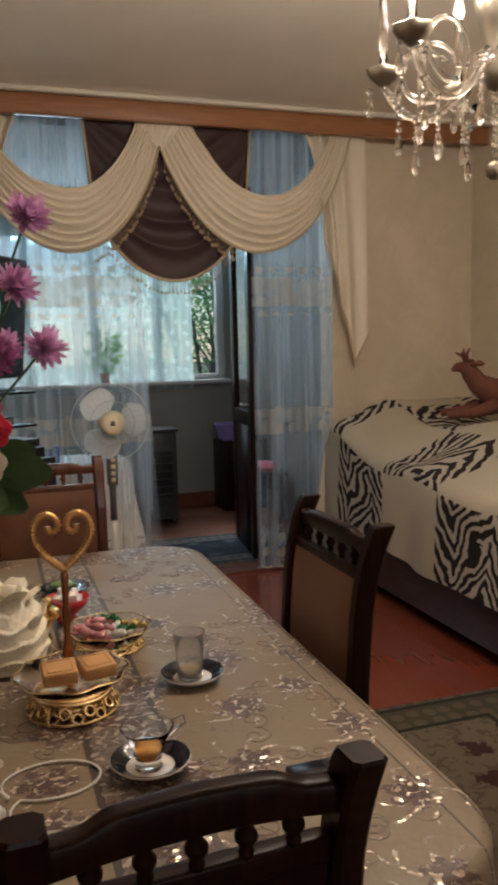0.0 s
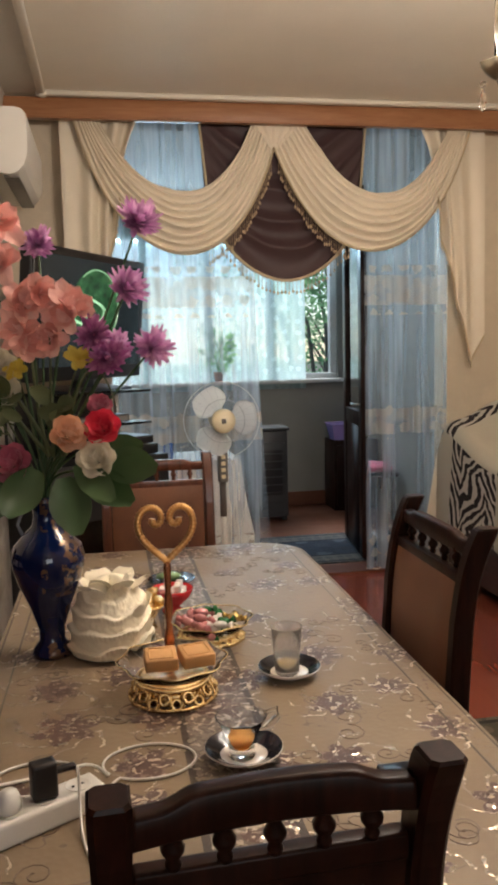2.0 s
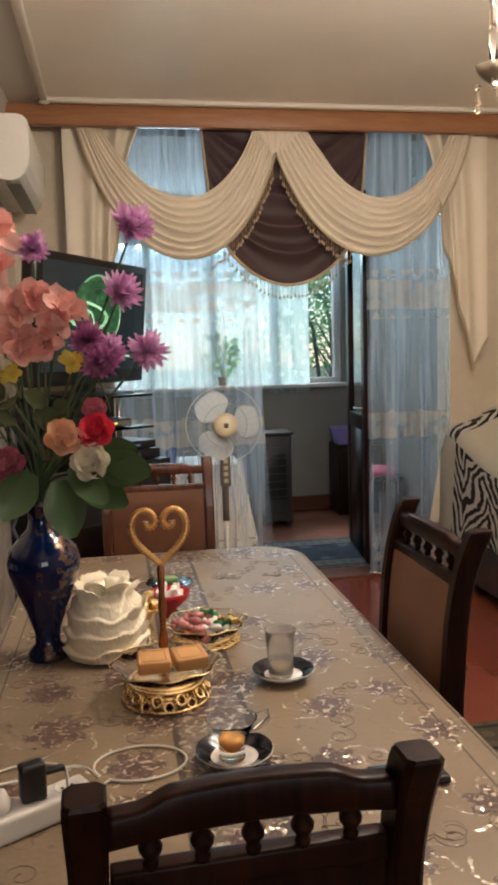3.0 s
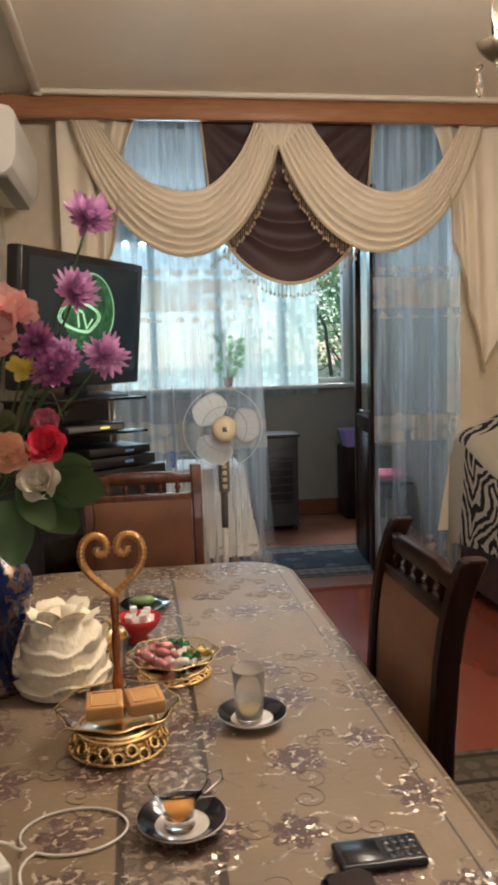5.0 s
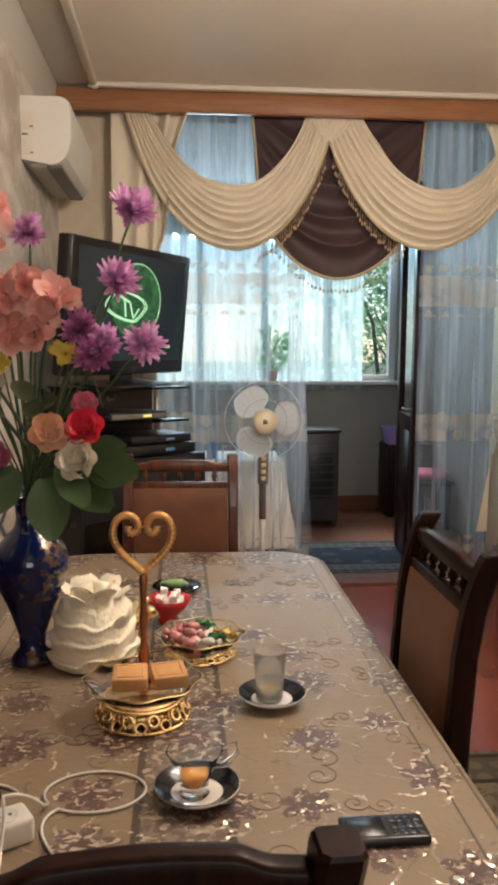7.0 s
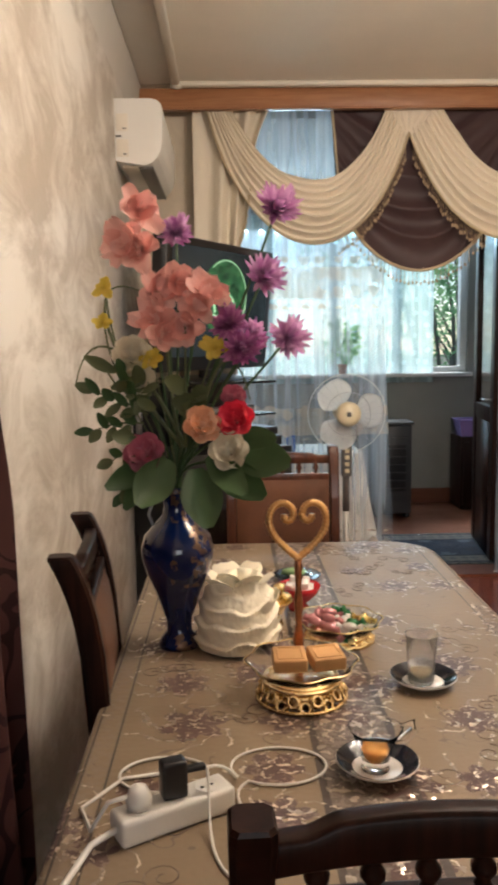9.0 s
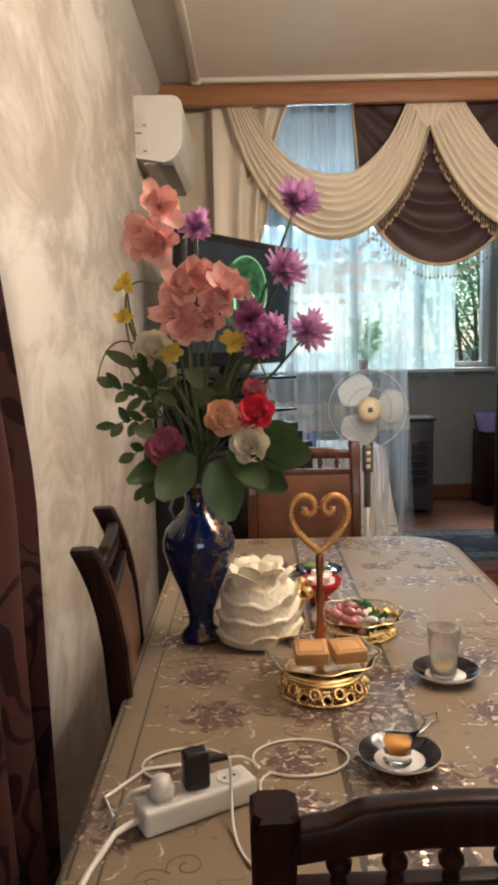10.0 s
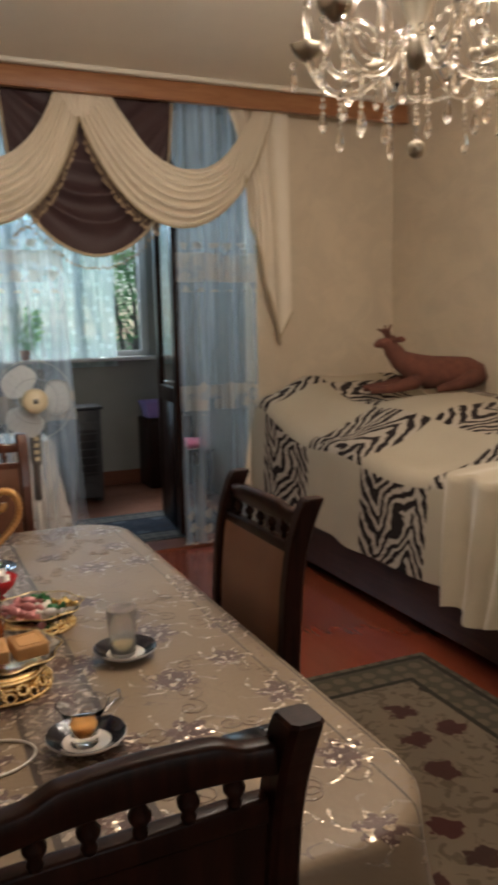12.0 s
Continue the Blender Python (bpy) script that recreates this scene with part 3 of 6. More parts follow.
def jabot(u, v):
    x, z0 = jabot_edge(u)
    xt = lerp(0.564, 1.555, u)
    z = lerp(2.745, z0, v)
    mid = 1 - (abs(u - 0.5) * 2) ** 2
    sag = math.sin(2 * math.pi * (5.0 * v + 1.3 * (1 - mid)) + 2.0 * noise.noise(Vector((u * 3, v * 3, 7))))
    sag = 1 - 2 * (0.5 - 0.5 * sag) ** 0.6
    y = CY + 0.006 - 0.014 * sag * (0.2 + mid) - 0.025 * mid
    return Vector((lerp(xt, x, v), y, z))


j = part("jabot", sheet(56, 110, jabot), PLUM, swags, "plum satin centre drape", turn=False)
edge = [Vector((*(lambda e: (e[0], CY - 0.05, e[1]))(jabot_edge(k / 40)),)) for k in range(41)]
part("braid", tube(edge, 0.010, 6), BRAID, j)
for x, xb in ((0.564, 0.60), (1.555, 1.52)):
    part("braid", tube([(x, CY - 0.03, 2.745), (xb, CY - 0.03, 2.36)], 0.008, 6), BRAID, j)
fringe = bmesh.new()
for a, b in zip(edge, edge[1:]):
    p = a.lerp(b, 0.5)
    drop = random.uniform(0.06, 0.08)
    tube([p, p - Vector((0, 0, drop))], 0.0016, 4, fringe)
    blob(fringe, p - Vector((0, 0, drop)), 0.007, squash=(1, 1, 1.5))
part("bead_fringe", fringe, BEAD, j)


def gather(u, v):
    x = lerp(0.835, 1.20, u)
    low = 2.572
    y = CY - 0.060 - 0.008 * math.sin(u * 9 * math.pi) * (1 - v)
    return Vector((lerp(x, 0.991 + (x - 0.991) * 0.14, v), y, lerp(2.765, low, v)))


part("gather", sheet(40, 8, gather), CREAM, swags, "cream satin gathered between the two swags", turn=False)

HEM = ((0.0, 1.49), (0.26, 1.32), (0.36, 1.42), (0.48, 1.62), (0.75, 1.94), (0.9, 2.15), (1.0, 2.32))


def hem(u):
    for (a, za), (b, zb) in zip(HEM, HEM[1:]):
        if u <= b:
            return lerp(za, zb, (u - a) / (b - a)) + 0.018 * math.sin(34 * u) * smooth((u - 0.3) * 3)
    return HEM[-1][1]


def tail_y(u, v):
    return CY - 0.02 - (0.008 + 0.026 * u) * math.sin(2 * math.pi * (0.3 + 3.0 * u ** 1.3) + 0.6 * v) - 0.02 * v


def tail(mirror):
    """A side panel whose lower edge climbs in cascading folds towards the middle."""
    def place(u, v):
        x = lerp(2.312, 1.985 - 0.125 * (1 - v) ** 2, u)
        return Vector((x if not mirror else 2 * MID - x, tail_y(u, v), lerp(2.755, hem(u), v)))
    return sheet(44, 30, place)


for m in (0, 1):
    t = part("tail", tail(m), CREAM, swags, "cream satin cascade tail", turn=False)
    pts, fringe = [], bmesh.new()
    for k in range(61):
        u = k / 60
        x = lerp(2.312, 1.985, u)
        p = Vector((x if not m else 2 * MID - x, tail_y(u, 1) - 0.006, hem(u)))
        pts.append(p)
        if k > 14:
            tube([p, p - Vector((0, 0, 0.035))], 0.0022, 4, fringe)
            blob(fringe, p - Vector((0, 0, 0.038)), 0.006)
    part("braid", tube(pts, 0.006, 5), BRAID, t)
    part("bead_fringe", fringe, BRAID, t)
# ---- dining table, its cloth and the chairs ----
TX, TY, TH = 0.17, 1.915, 0.755
HX, HY = 0.44, 0.915


def outline(grow=0.0, r=0.16, n=10):
    pts = []
    hx, hy = HX + grow, HY + grow
    for cx, cy, a0 in ((hx - r, hy - r, 0), (-hx + r, hy - r, 90), (-hx + r, -hy + r, 180), (hx - r, -hy + r, 270)):
        pts += [(cx + r * math.cos(radians(a0 + 90 * k / n)), cy + r * math.sin(radians(a0 + 90 * k / n))) for k in range(n + 1)]
    return pts


def dense(pts, step):
    out = []
    for a, b in zip(pts, pts[1:] + pts[:1]):
        d = math.dist(a, b)
        k = max(1, int(d / step))
        out += [(lerp(a[0], b[0], i / k), lerp(a[1], b[1], i / k)) for i in range(k)]
    return out


table = thing("dining_table", (TX, TY, 0), "dark wooden dining table hidden under a patterned cloth", "table")
bm = bmesh.new()
prism(bm, outline(-0.012), 0.715, TH - 0.006)
part("tabletop", bm, DARKWOOD, table)
part("apron", boxed(-HX + 0.07, HX - 0.07, -HY + 0.12, HY - 0.12, 0.63, 0.714, 0.005), DARKWOOD, table)
LEGSHAPE = [(0.022, 0), (0.03, 0.02), (0.024, 0.1), (0.036, 0.3), (0.042, 0.42), (0.03, 0.5), (0.038, 0.55), (0.038, 0.632)]
for sx in (-1, 1):
    for sy in (-1, 1):
        part("leg", lathe(LEGSHAPE, 14, centre=(sx * (HX - 0.10), sy * (HY - 0.15), 0)), DARKWOOD, table)

cover = thing("tablecloth", (TX, TY, 0), "beige satin tablecloth with mauve and silver bouquets over the table", "tablecloth")
rim = dense(outline(), 0.03)
loops = []
for k, (s, z) in enumerate(((0.0, TH + 0.004), (0.35, TH + 0.004), (0.7, TH + 0.004), (0.93, TH + 0.004), (0.985, TH + 0.0035))):
    loops.append([Vector((x * s, y * s, z)) for x, y in rim])
for d, g in ((0.004, 0.002), (0.014, 0.007), (0.03, 0.009), (0.07, 0.012), (0.12, 0.016), (0.17, 0.02), (0.215, 0.024)):
    loop = []
    run = 0.0
    for i, (x, y) in enumerate(rim):
        run += math.dist(rim[i - 1], (x, y)) if i else 0
        nx, ny = Vector((x, y)).normalized()
        corner = smooth((abs(x) / HX + abs(y) / HY - 1.55) / 0.3)
        wave = math.sin(run * 2 * math.pi / 0.17 + 1.1 * math.sin(run * 3)) * (0.25 + 0.9 * corner)
        gx = g + d * (0.09 * corner + 0.085 * wave)
        ln = math.hypot(*(v := (x if abs(x) > HX - 0.02 else x * 0.2, y if abs(y) > HY - 0.02 else y * 0.2))) or 1
        loop.append(Vector((x + v[0] / ln * gx, y + v[1] / ln * gx, TH + 0.004 - d - 0.012 * corner * d / 0.2)))
    loops.append(loop)
bm = bmesh.new()
rows = []
for loop in loops[1:]:
    rows.append([bm.verts.new(p) for p in loop])
n = len(rows[0])
for a, b in zip(rows, rows[1:]):
    for i in range(n):
        bm.faces.new((a[i], a[(i + 1) % n], b[(i + 1) % n], b[i]))
bm.faces.new(rows[0])
part("satin", bm, CLOTH, cover)
# thin embroidered scrolls between the bouquets
rs = random.Random(17)
THREAD = plain("scroll_thread", (0.17, 0.115, 0.085), 0.4, vary=0.3, grain=500)
for k in range(50):
    x, y = rs.uniform(0.09, HX - 0.06) * rs.choice((-1, 1)), rs.uniform(-HY + 0.06, HY - 0.06)
    a0, size, hand = rs.uniform(0, 6.28), rs.uniform(0.016, 0.03), rs.choice((-1, 1))
    curl = []
    for j in range(27):
        w = j / 26 * 2 - 1
        r = size * (1.15 - abs(w)) ** 0.8
        a = a0 + hand * (2.6 * math.pi * abs(w) ** 1.2) * (1 if w > 0 else -1)
        cx = size * 1.05 * (1 if w > 0 else -1)
        curl.append((x + math.cos(a0) * cx + r * math.cos(a + (math.pi if w > 0 else 0)), y + math.sin(a0) * cx + r * math.sin(a + (math.pi if w > 0 else 0)), TH + 0.0042))
    part("scroll", tube(curl, 0.0010, 4), THREAD, cover)


def chair(m, label, width=0.415, height=1.04, dark=DARKWOOD, hide=LEATHER):
    """A dining chair that looks along +y, with its back posts' tops over y = 0."""
    c = thing("dining_chair", m, label, "chair", "chairs round the table")
    h, w = height, width / 2

    def lean(z):
        return 0.066 * (1 - math.exp(-(h - z) / 0.12)) if z > 0.45 else 0.066 - 0.05 * (0.45 - z) / 0.45

    for s in (-1, 1):
        loops = []
        zs = [0.0, 0.12, 0.3, 0.45, 0.55, 0.7, 0.85, h - 0.13, h - 0.10, h - 0.075, h - 0.05, h - 0.03, h - 0.015, h - 0.004, h]
        for z in zs:
            y, d, t = lean(z), 0.022, 0.0175
            if z > h - 0.13:
                k = smooth((z - (h - 0.13)) / 0.13)
                d, t = d + 0.002 * k, t + 0.002 * k
            if z > h - 0.012:
                d, t = d * (0.97 if z < h else 0.82), t * (0.97 if z < h else 0.85)
            cx, r = s * (w - 0.0175), 0.006
            ring = []
            for ax, ay in ((1, 1), (-1, 1), (-1, -1), (1, -1)):
                for b in ((1, 0) if ax * ay > 0 else (0, 1)):
                    ring.append(Vector((cx + ax * (t - (r if b == 0 else 0)), y + ay * (d - (0 if b == 0 else r)), z)))
            loops.append(ring)
        bm = bmesh.new()
        rings(bm, loops)
        part("back_post", bm, dark, c, flat=True)
    iw = w - 0.036
    # crest rail with raised shoulders
    bm = bmesh.new()
    loops = []
    for k in range(49):
        u = k / 48 * 2 - 1
        top = h - 0.029 + 0.009 * smooth((0.80 - abs(u)) / 0.25) + 0.002 * math.cos(u * 3)
        low = h - 0.063 + 0.003 * (1 - u * u)
        y = lean(h - 0.05) + 0.010 * (1 - u * u)
        loops.append([Vector((u * iw, y + dy, z)) for dy, z in ((-0.010, low), (0.010, low), (0.0125, low + 0.003), (0.0125, top - 0.005), (0.010, top - 0.001), (0.006, top), (-0.006, top), (-0.010, top - 0.001), (-0.0125, top - 0.005), (-0.0125, low + 0.003))])
    rings(bm, loops)
    part("crest_rail", bm, dark, c)
    part("spindle_rail", boxed(-iw, iw, lean(h - 0.115) - 0.011, lean(h - 0.115) + 0.011, h - 0.125, h - 0.097, 0.004), dark, c)
    part("lower_rail", boxed(-iw, iw, lean(0.56) - 0.012, lean(0.56) + 0.012, 0.53, 0.58, 0.004), dark, c)
    for k in range(5):
        x = (k - 2) * iw * 0.36
        y = lean(h - 0.085)
        part("spindle", lathe([(0.006, h - 0.106), (0.008, h - 0.100), (0.006, h - 0.095), (0.011, h - 0.088), (0.0115, h - 0.083), (0.006, h - 0.074), (0.009, h - 0.070), (0.007, h - 0.062)], 12, centre=(x, y, 0.008)), dark, c)

    def pad(u, v):
        z = lerp(0.578, h - 0.119, v)
        x = (u * 2 - 1) * (iw - 0.002)
        e = min(u, 1 - u, v, 1 - v)
        return Vector((x, lean(z) + 0.010 + 0.009 * smooth(e / 0.12), z))

    def pad_back(u, v):
        p = pad(u, v)
        return Vector((p.x, lean(p.z) - 0.010 - 0.003 * smooth(min(u, 1 - u, v, 1 - v) / 0.12), p.z))
    bm = bmesh.new()
    sheet(14, 14, pad, bm)
    part("back_panel", bm, hide, c, "brown upholstered back panel")
    part("back_board", sheet(14, 14, pad_back), dark, c)
    # seat
    for s in (-1, 1):
        part("seat_rail", boxed(s * (w - 0.02) - 0.011, s * (w - 0.02) + 0.011, 0.09, 0.45, 0.385, 0.445, 0.004), dark, c)
    part("seat_rail", boxed(-w + 0.03, w - 0.03, 0.44, 0.462, 0.385, 0.445, 0.004), dark, c)
    part("seat", boxed(-w + 0.005, w - 0.005, 0.10, 0.475, 0.446, 0.485, 0.018, 3), LEATHER, c, "brown upholstered seat")
    for s in (-1, 1):
        part("front_leg", lathe([(0.015, 0), (0.018, 0.03), (0.014, 0.06), (0.022, 0.28), (0.016, 0.33), (0.023, 0.36), (0.023, 0.444)], 12, centre=(s * (w - 0.025), 0.435, 0)), dark, c)
        part("stretcher", boxed(s * (w - 0.02) - 0.008, s * (w - 0.02) + 0.008, 0.06, 0.42, 0.16, 0.185, 0.003), dark, c)
    return c


chair(pose(0.138, 0.845, 0, 0, 0, 2.2), "dark varnished dining chair pulled up to the table's end", 0.338)
chair(pose(0.742, 1.855, 0, 0, 0, 90), "dark varnished dining chair with upholstered back beside the bed", 0.42, 1.045)
chair(pose(-0.352, 1.832, 0, 0, 0, -85), "dark varnished dining chair squeezed between table and wall", 0.405)
chair(pose(0.163, 3.19, 0, 0, 0, 180), "reddish brown dining chair with an orange-brown back", 0.418, 1.035, REDWOOD, plain("red_brown_upholstery", (0.14, 0.048, 0.017), 0.7, vary=0.6, scale=9, grain=220, relief=0.3))
# ---- right side: bed, rug ----
BX0, BX1, BY0, BY1 = 2.03, 3.10, 1.45, 4.76
BEDWOOD = wood("bed_wood", (0.022, 0.009, 0.006), (0.07, 0.027, 0.016), 0.4, 0.1, 1.0, 1)
bed = thing("bed", (2.56, 3.05, 0), "dark brown wooden bed against the wall", "bed")
bx, by = (BX1 - BX0) / 2, (BY1 - BY0) / 2
part("side_board", boxed(-bx + 0.0, -bx + 0.03, -by, by, 0.06, 0.42, 0.006), BEDWOOD, bed)
part("base", boxed(-bx + 0.03, bx, -by, by, 0.10, 0.40, 0.006), BEDWOOD, bed)
for sy in (-1, 1):
    part("foot", boxed(-bx + 0.02, -bx + 0.09, sy * (by - 0.08) - 0.035, sy * (by - 0.08) + 0.035, 0.0, 0.062, 0.004), BEDWOOD, bed)
part("mattress", boxed(-bx + 0.03, bx - 0.01, -by + 0.01, by - 0.02, 0.40, 0.66, 0.05, 3), CREAM, bed)
part("folded_bedding", boxed(0.10, bx - 0.02, -by + 0.1, by - 0.08, 0.66, 0.93, 0.09, 3), CREAM, bed)

spread = thing("bedspread", (0, 0, 0), "cream fleece bedspread with zebra squares over the bed", "bedspread")
CELLW = 0.545


def spread_at(u, v):
    """u runs along the bed towards the window, v from the front hem over the top to the wall."""
    y = lerp(BY0 + 0.02, BY1 + 0.03, u)
    s = v * 1.50
    heap = 0.19 * smooth((y - 3.9) / 0.8) + 0.03 * math.sin(y * 5.2 + 0.8) * smooth((y - 2.0))
    crown = 0.77 + heap
    r = 0.07
    drop = crown - 0.31 + 0.03 * math.sin(y * 4.1) + 0.03 * smooth((3.4 - y) / 0.5)
    side = 0.45
    if s < side:
        k = s / side
        z = crown - r - (1 - k) * (drop - r)
        x = BX0 - 0.035 - 0.012 * math.sin(y * 13 + 1.5 * math.sin(y * 5)) * (1 - k) - 0.02 * (1 - k)
    elif s < side + 0.11:
        a = (s - side) / 0.11 * math.pi / 2
        x = BX0 - 0.035 + r * (1 - math.cos(a))
        z = crown - r + r * math.sin(a)
    else:
        x = BX0 - 0.035 + r + (s - side - 0.11)
        far = smooth((y - 3.8) / 0.6)
        z = crown + (0.205 - 0.10 * far) * smooth((x - BX0 - 0.02) / lerp(0.6, 0.30, far)) + 0.012 * noise.noise(Vector((x * 6, y * 5, 1)))
    end = smooth((y - (BY1 - 0.05)) / 0.08)
    z = lerp(z, z - 0.14, end)
    return Vector((min(x, XR - 0.02), y + 0.02 * end, z))


bm = bmesh.new()
sheet(120, 70, spread_at, bm)
uv = bm.loops.layers.uv.verify()
for f in bm.faces:
    for loop in f.loops:
        a, b = loop[uv].uv
        y = lerp(BY0 + 0.02, BY1 + 0.03, a)
        loop[uv].uv = ((y - 2.945) / CELLW + 20, b * 1.50 / 0.46 + 20)
part("fleece", bm, ZEBRA, spread, turn=False)


def end_drop(u, v):
    x = lerp(BX0 - 0.03, BX1, u)
    corner = smooth(1 - u * 6)
    return Vector((x - 0.07 * corner * v, BY1 + 0.05 + 0.012 * math.sin(x * 21) * v + 0.03 * v, lerp(0.80, 0.34, v)))


part("end_drop", sheet(40, 20, end_drop), CREAM, spread, "plain cream end of the spread", turn=False)


def throw_at(u, v):
    """A loose cream blanket hanging over the front edge."""
    y = lerp(2.18, 2.74, u)
    s = v * 1.0
    wob = (0.028 * math.sin(y * 34 + 2 * v) + 0.02 * noise.noise(Vector((y * 9, v * 3, 6)))) * (0.35 + 0.65 * smooth((0.6 - v) / 0.4))
    if s < 0.56:
        return Vector((BX0 - 0.105 + wob - 0.02 * (0.56 - s), y + (0.10 - 0.25 * (u - 0.5)) * (0.56 - s), 0.25 + s + 0.04 * math.sin(y * 17) * (0.56 - s)))
    a = (s - 0.56)
    return Vector((BX0 - 0.105 + a, y, 0.81 + 0.02 * math.sin(a * 6) + wob * 0.5))


throw = thing("throw_blanket", (0, 0, 0), "rumpled cream throw hanging over the bed's edge", "blanket")
part("wool", sheet(40, 40, throw_at), cloth("cream_wool", (0.52, 0.45, 0.33), (0.40, 0.335, 0.24), 400, 0.6, 0.9), throw, turn=False)

# the plush deer on the bed, one plain shape
DEER = plain("russet_plush", (0.17, 0.06, 0.038), 0.95, vary=0.6, scale=22, grain=300, relief=0.8)
deer = bmesh.new()
tube([(-0.335, 0, 0.275), (-0.31, 0, 0.29), (-0.265, 0, 0.295), (-0.235, 0, 0.26), (-0.19, 0, 0.20), (-0.11, 0, 0.15), (0.0, 0, 0.115), (0.12, 0, 0.11), (0.22, 0, 0.105), (0.29, 0, 0.085), (0.33, 0, 0.06)],
     [0.012, 0.026, 0.042, 0.05, 0.06, 0.085, 0.095, 0.092, 0.095, 0.075, 0.03], 14, deer)
for s in (-1, 1):
    tube([(-0.25, s * 0.02, 0.32), (-0.265, s * 0.05, 0.36), (-0.25, s * 0.06, 0.395)], [0.014, 0.012, 0.006], 6, deer)
    tube([(-0.265, s * 0.05, 0.355), (-0.30, s * 0.065, 0.375)], [0.010, 0.005], 6, deer)
    tube([(-0.23, s * 0.03, 0.30), (-0.20, s * 0.075, 0.315), (-0.175, s * 0.09, 0.31)], [0.012, 0.02, 0.004], 6, deer)
    tube([(-0.10, s * 0.07, 0.07), (-0.24, s * 0.10, 0.035), (-0.38, s * 0.09, 0.025)], [0.045, 0.028, 0.02], 8, deer)
    tube([(0.24, s * 0.07, 0.08), (0.12, s * 0.12, 0.045), (0.0, s * 0.125, 0.025)], [0.06, 0.035, 0.02], 8, deer)
for v in deer.verts:
    v.co += v.co.normalized() * 0.012 * noise.noise(v.co * 22)
d = new("toy_deer", finish(deer, DEER))
d.matrix_basis = pose(2.82, 4.05, 0.995, 0, 0, -18)
tagged(d, "russet plush deer lying on the bedspread", "toy")

RUG = carpet_mat("rug_weave", (0.17, 0.13, 0.09), (0.075, 0.022, 0.02), (0.030, 0.026, 0.018), (0.075, 0.062, 0.042), 0.9, 1.6)
rug = thing("rug", (1.02, 1.28, 0), "worn cream and olive rug with dark red flowers", "rug")
part("weave", boxed(-0.9, 0.9, -1.6, 1.6, -0.010, 0.004, 0.003), RUG, rug)

# ---- left side: air conditioner, door drape ----
ac = thing("air_conditioner", (XL, 3.92, 2.215), "white split air conditioner mounted high on the wall", "air conditioner")
loops = []
for y, k in ((0.0, 0.985), (0.012, 1.0), (0.80, 1.0), (0.812, 0.985)):
    loops.append([Vector((0.002 + (x - 0.002) * k, y, 0.135 + (z * 1.08 - 0.135) * k)) for x, z in ((0.0, 0.02), (0.13, 0.0), (0.165, 0.012), (0.19, 0.034), (0.206, 0.065), (0.213, 0.10), (0.215, 0.22), (0.208, 0.248), (0.19, 0.264), (0.165, 0.27), (0.0, 0.27))])
bm = bmesh.new()
rings(bm, loops)
part("housing", bm, WHITEPLASTIC, ac, flat=True)
part("louvre", boxed(0.10, 0.165, 0.03, 0.78, -0.006, 0.004, 0.002), GREYPLASTIC, ac, "grey air outlet flap")
part("vent_slot", boxed(0.03, 0.095, 0.04, 0.77, 0.002, 0.012, 0.002), TRIM, ac)
for z in (0.15, 0.04):
    plate = part("end_plate", boxed(0.008, 0.06, -0.003, 0.004, z, z + 0.075, 0.002), TRIM, ac)
    part("mark", boxed(0.036, 0.052, -0.005, -0.002, z + 0.008, z + 0.014, 0.001), GREYPLASTIC, plate)
part("drain_stub", boxed(0.004, 0.03, -0.004, 0.004, 0.125, 0.132), GREYPLASTIC, ac)


def drape_mat():
    n = Nodes("damask_drape")
    vec = n.where()
    w = n.mix(0.06, vec, n.noise(vec, 5.0, 2, colour=True), "ADD")
    scroll = n.math("LESS_THAN", n.math("ABSOLUTE", n.math("SUBTRACT", n.noise(n.where("Object", (1, 1, 0.7)), 6.5, 1, 0.4, 1.6), 0.5)), 0.028)
    blot = n.math("LESS_THAN", n.math("ADD", n.cells(w, 4.0, 0.8).outputs[0], n.math("MULTIPLY", n.noise(vec, 22.0, 2), 0.3)), 0.36)
    col = n.mix(n.noise(vec, 4.0, 3), (0.055, 0.020, 0.018), (0.09, 0.036, 0.032))
    col = n.mix(n.math("MAXIMUM", scroll, blot), col, (0.020, 0.006, 0.007))
    n.set(Base_Color=col, Roughness=0.6, Specular_IOR_Level=0.25)
    n.bump(n.noise(vec, 500, 1), 0.2, 0.001)
    return n.mat


drape = thing("door_drape", (XL, 1.07, 0), "maroon damask drape hanging on the wall", "curtain")


def drape_at(u, v):
    y = lerp(-0.55, 0.55, u) + 0.16 * (1 - v) * (u - 0.2)
    x = 0.062 + 0.02 * (1 - v) + 0.032 * math.sin(2 * math.pi * 7 * u + 0.8 * math.sin(v * 3)) + 0.01 * noise.noise(Vector((u * 6, v * 4, 2)))
    z = lerp(0.03, 2.35, v)
    return Vector((x, y - 0.30 * u * max(0.0, z - 1.15), z))


part("fabric", sheet(120, 30, drape_at), drape_mat(), drape, turn=False)
part("rod", tube([(0.06, -0.65, 2.37), (0.06, 0.65, 2.37)], 0.012, 10), BEAM, drape)
for y in (-0.6, 0.6):
    part("bracket", boxed(0.0, 0.07, y - 0.008, y + 0.008, 2.35, 2.366, 0.003), BEAM, drape)

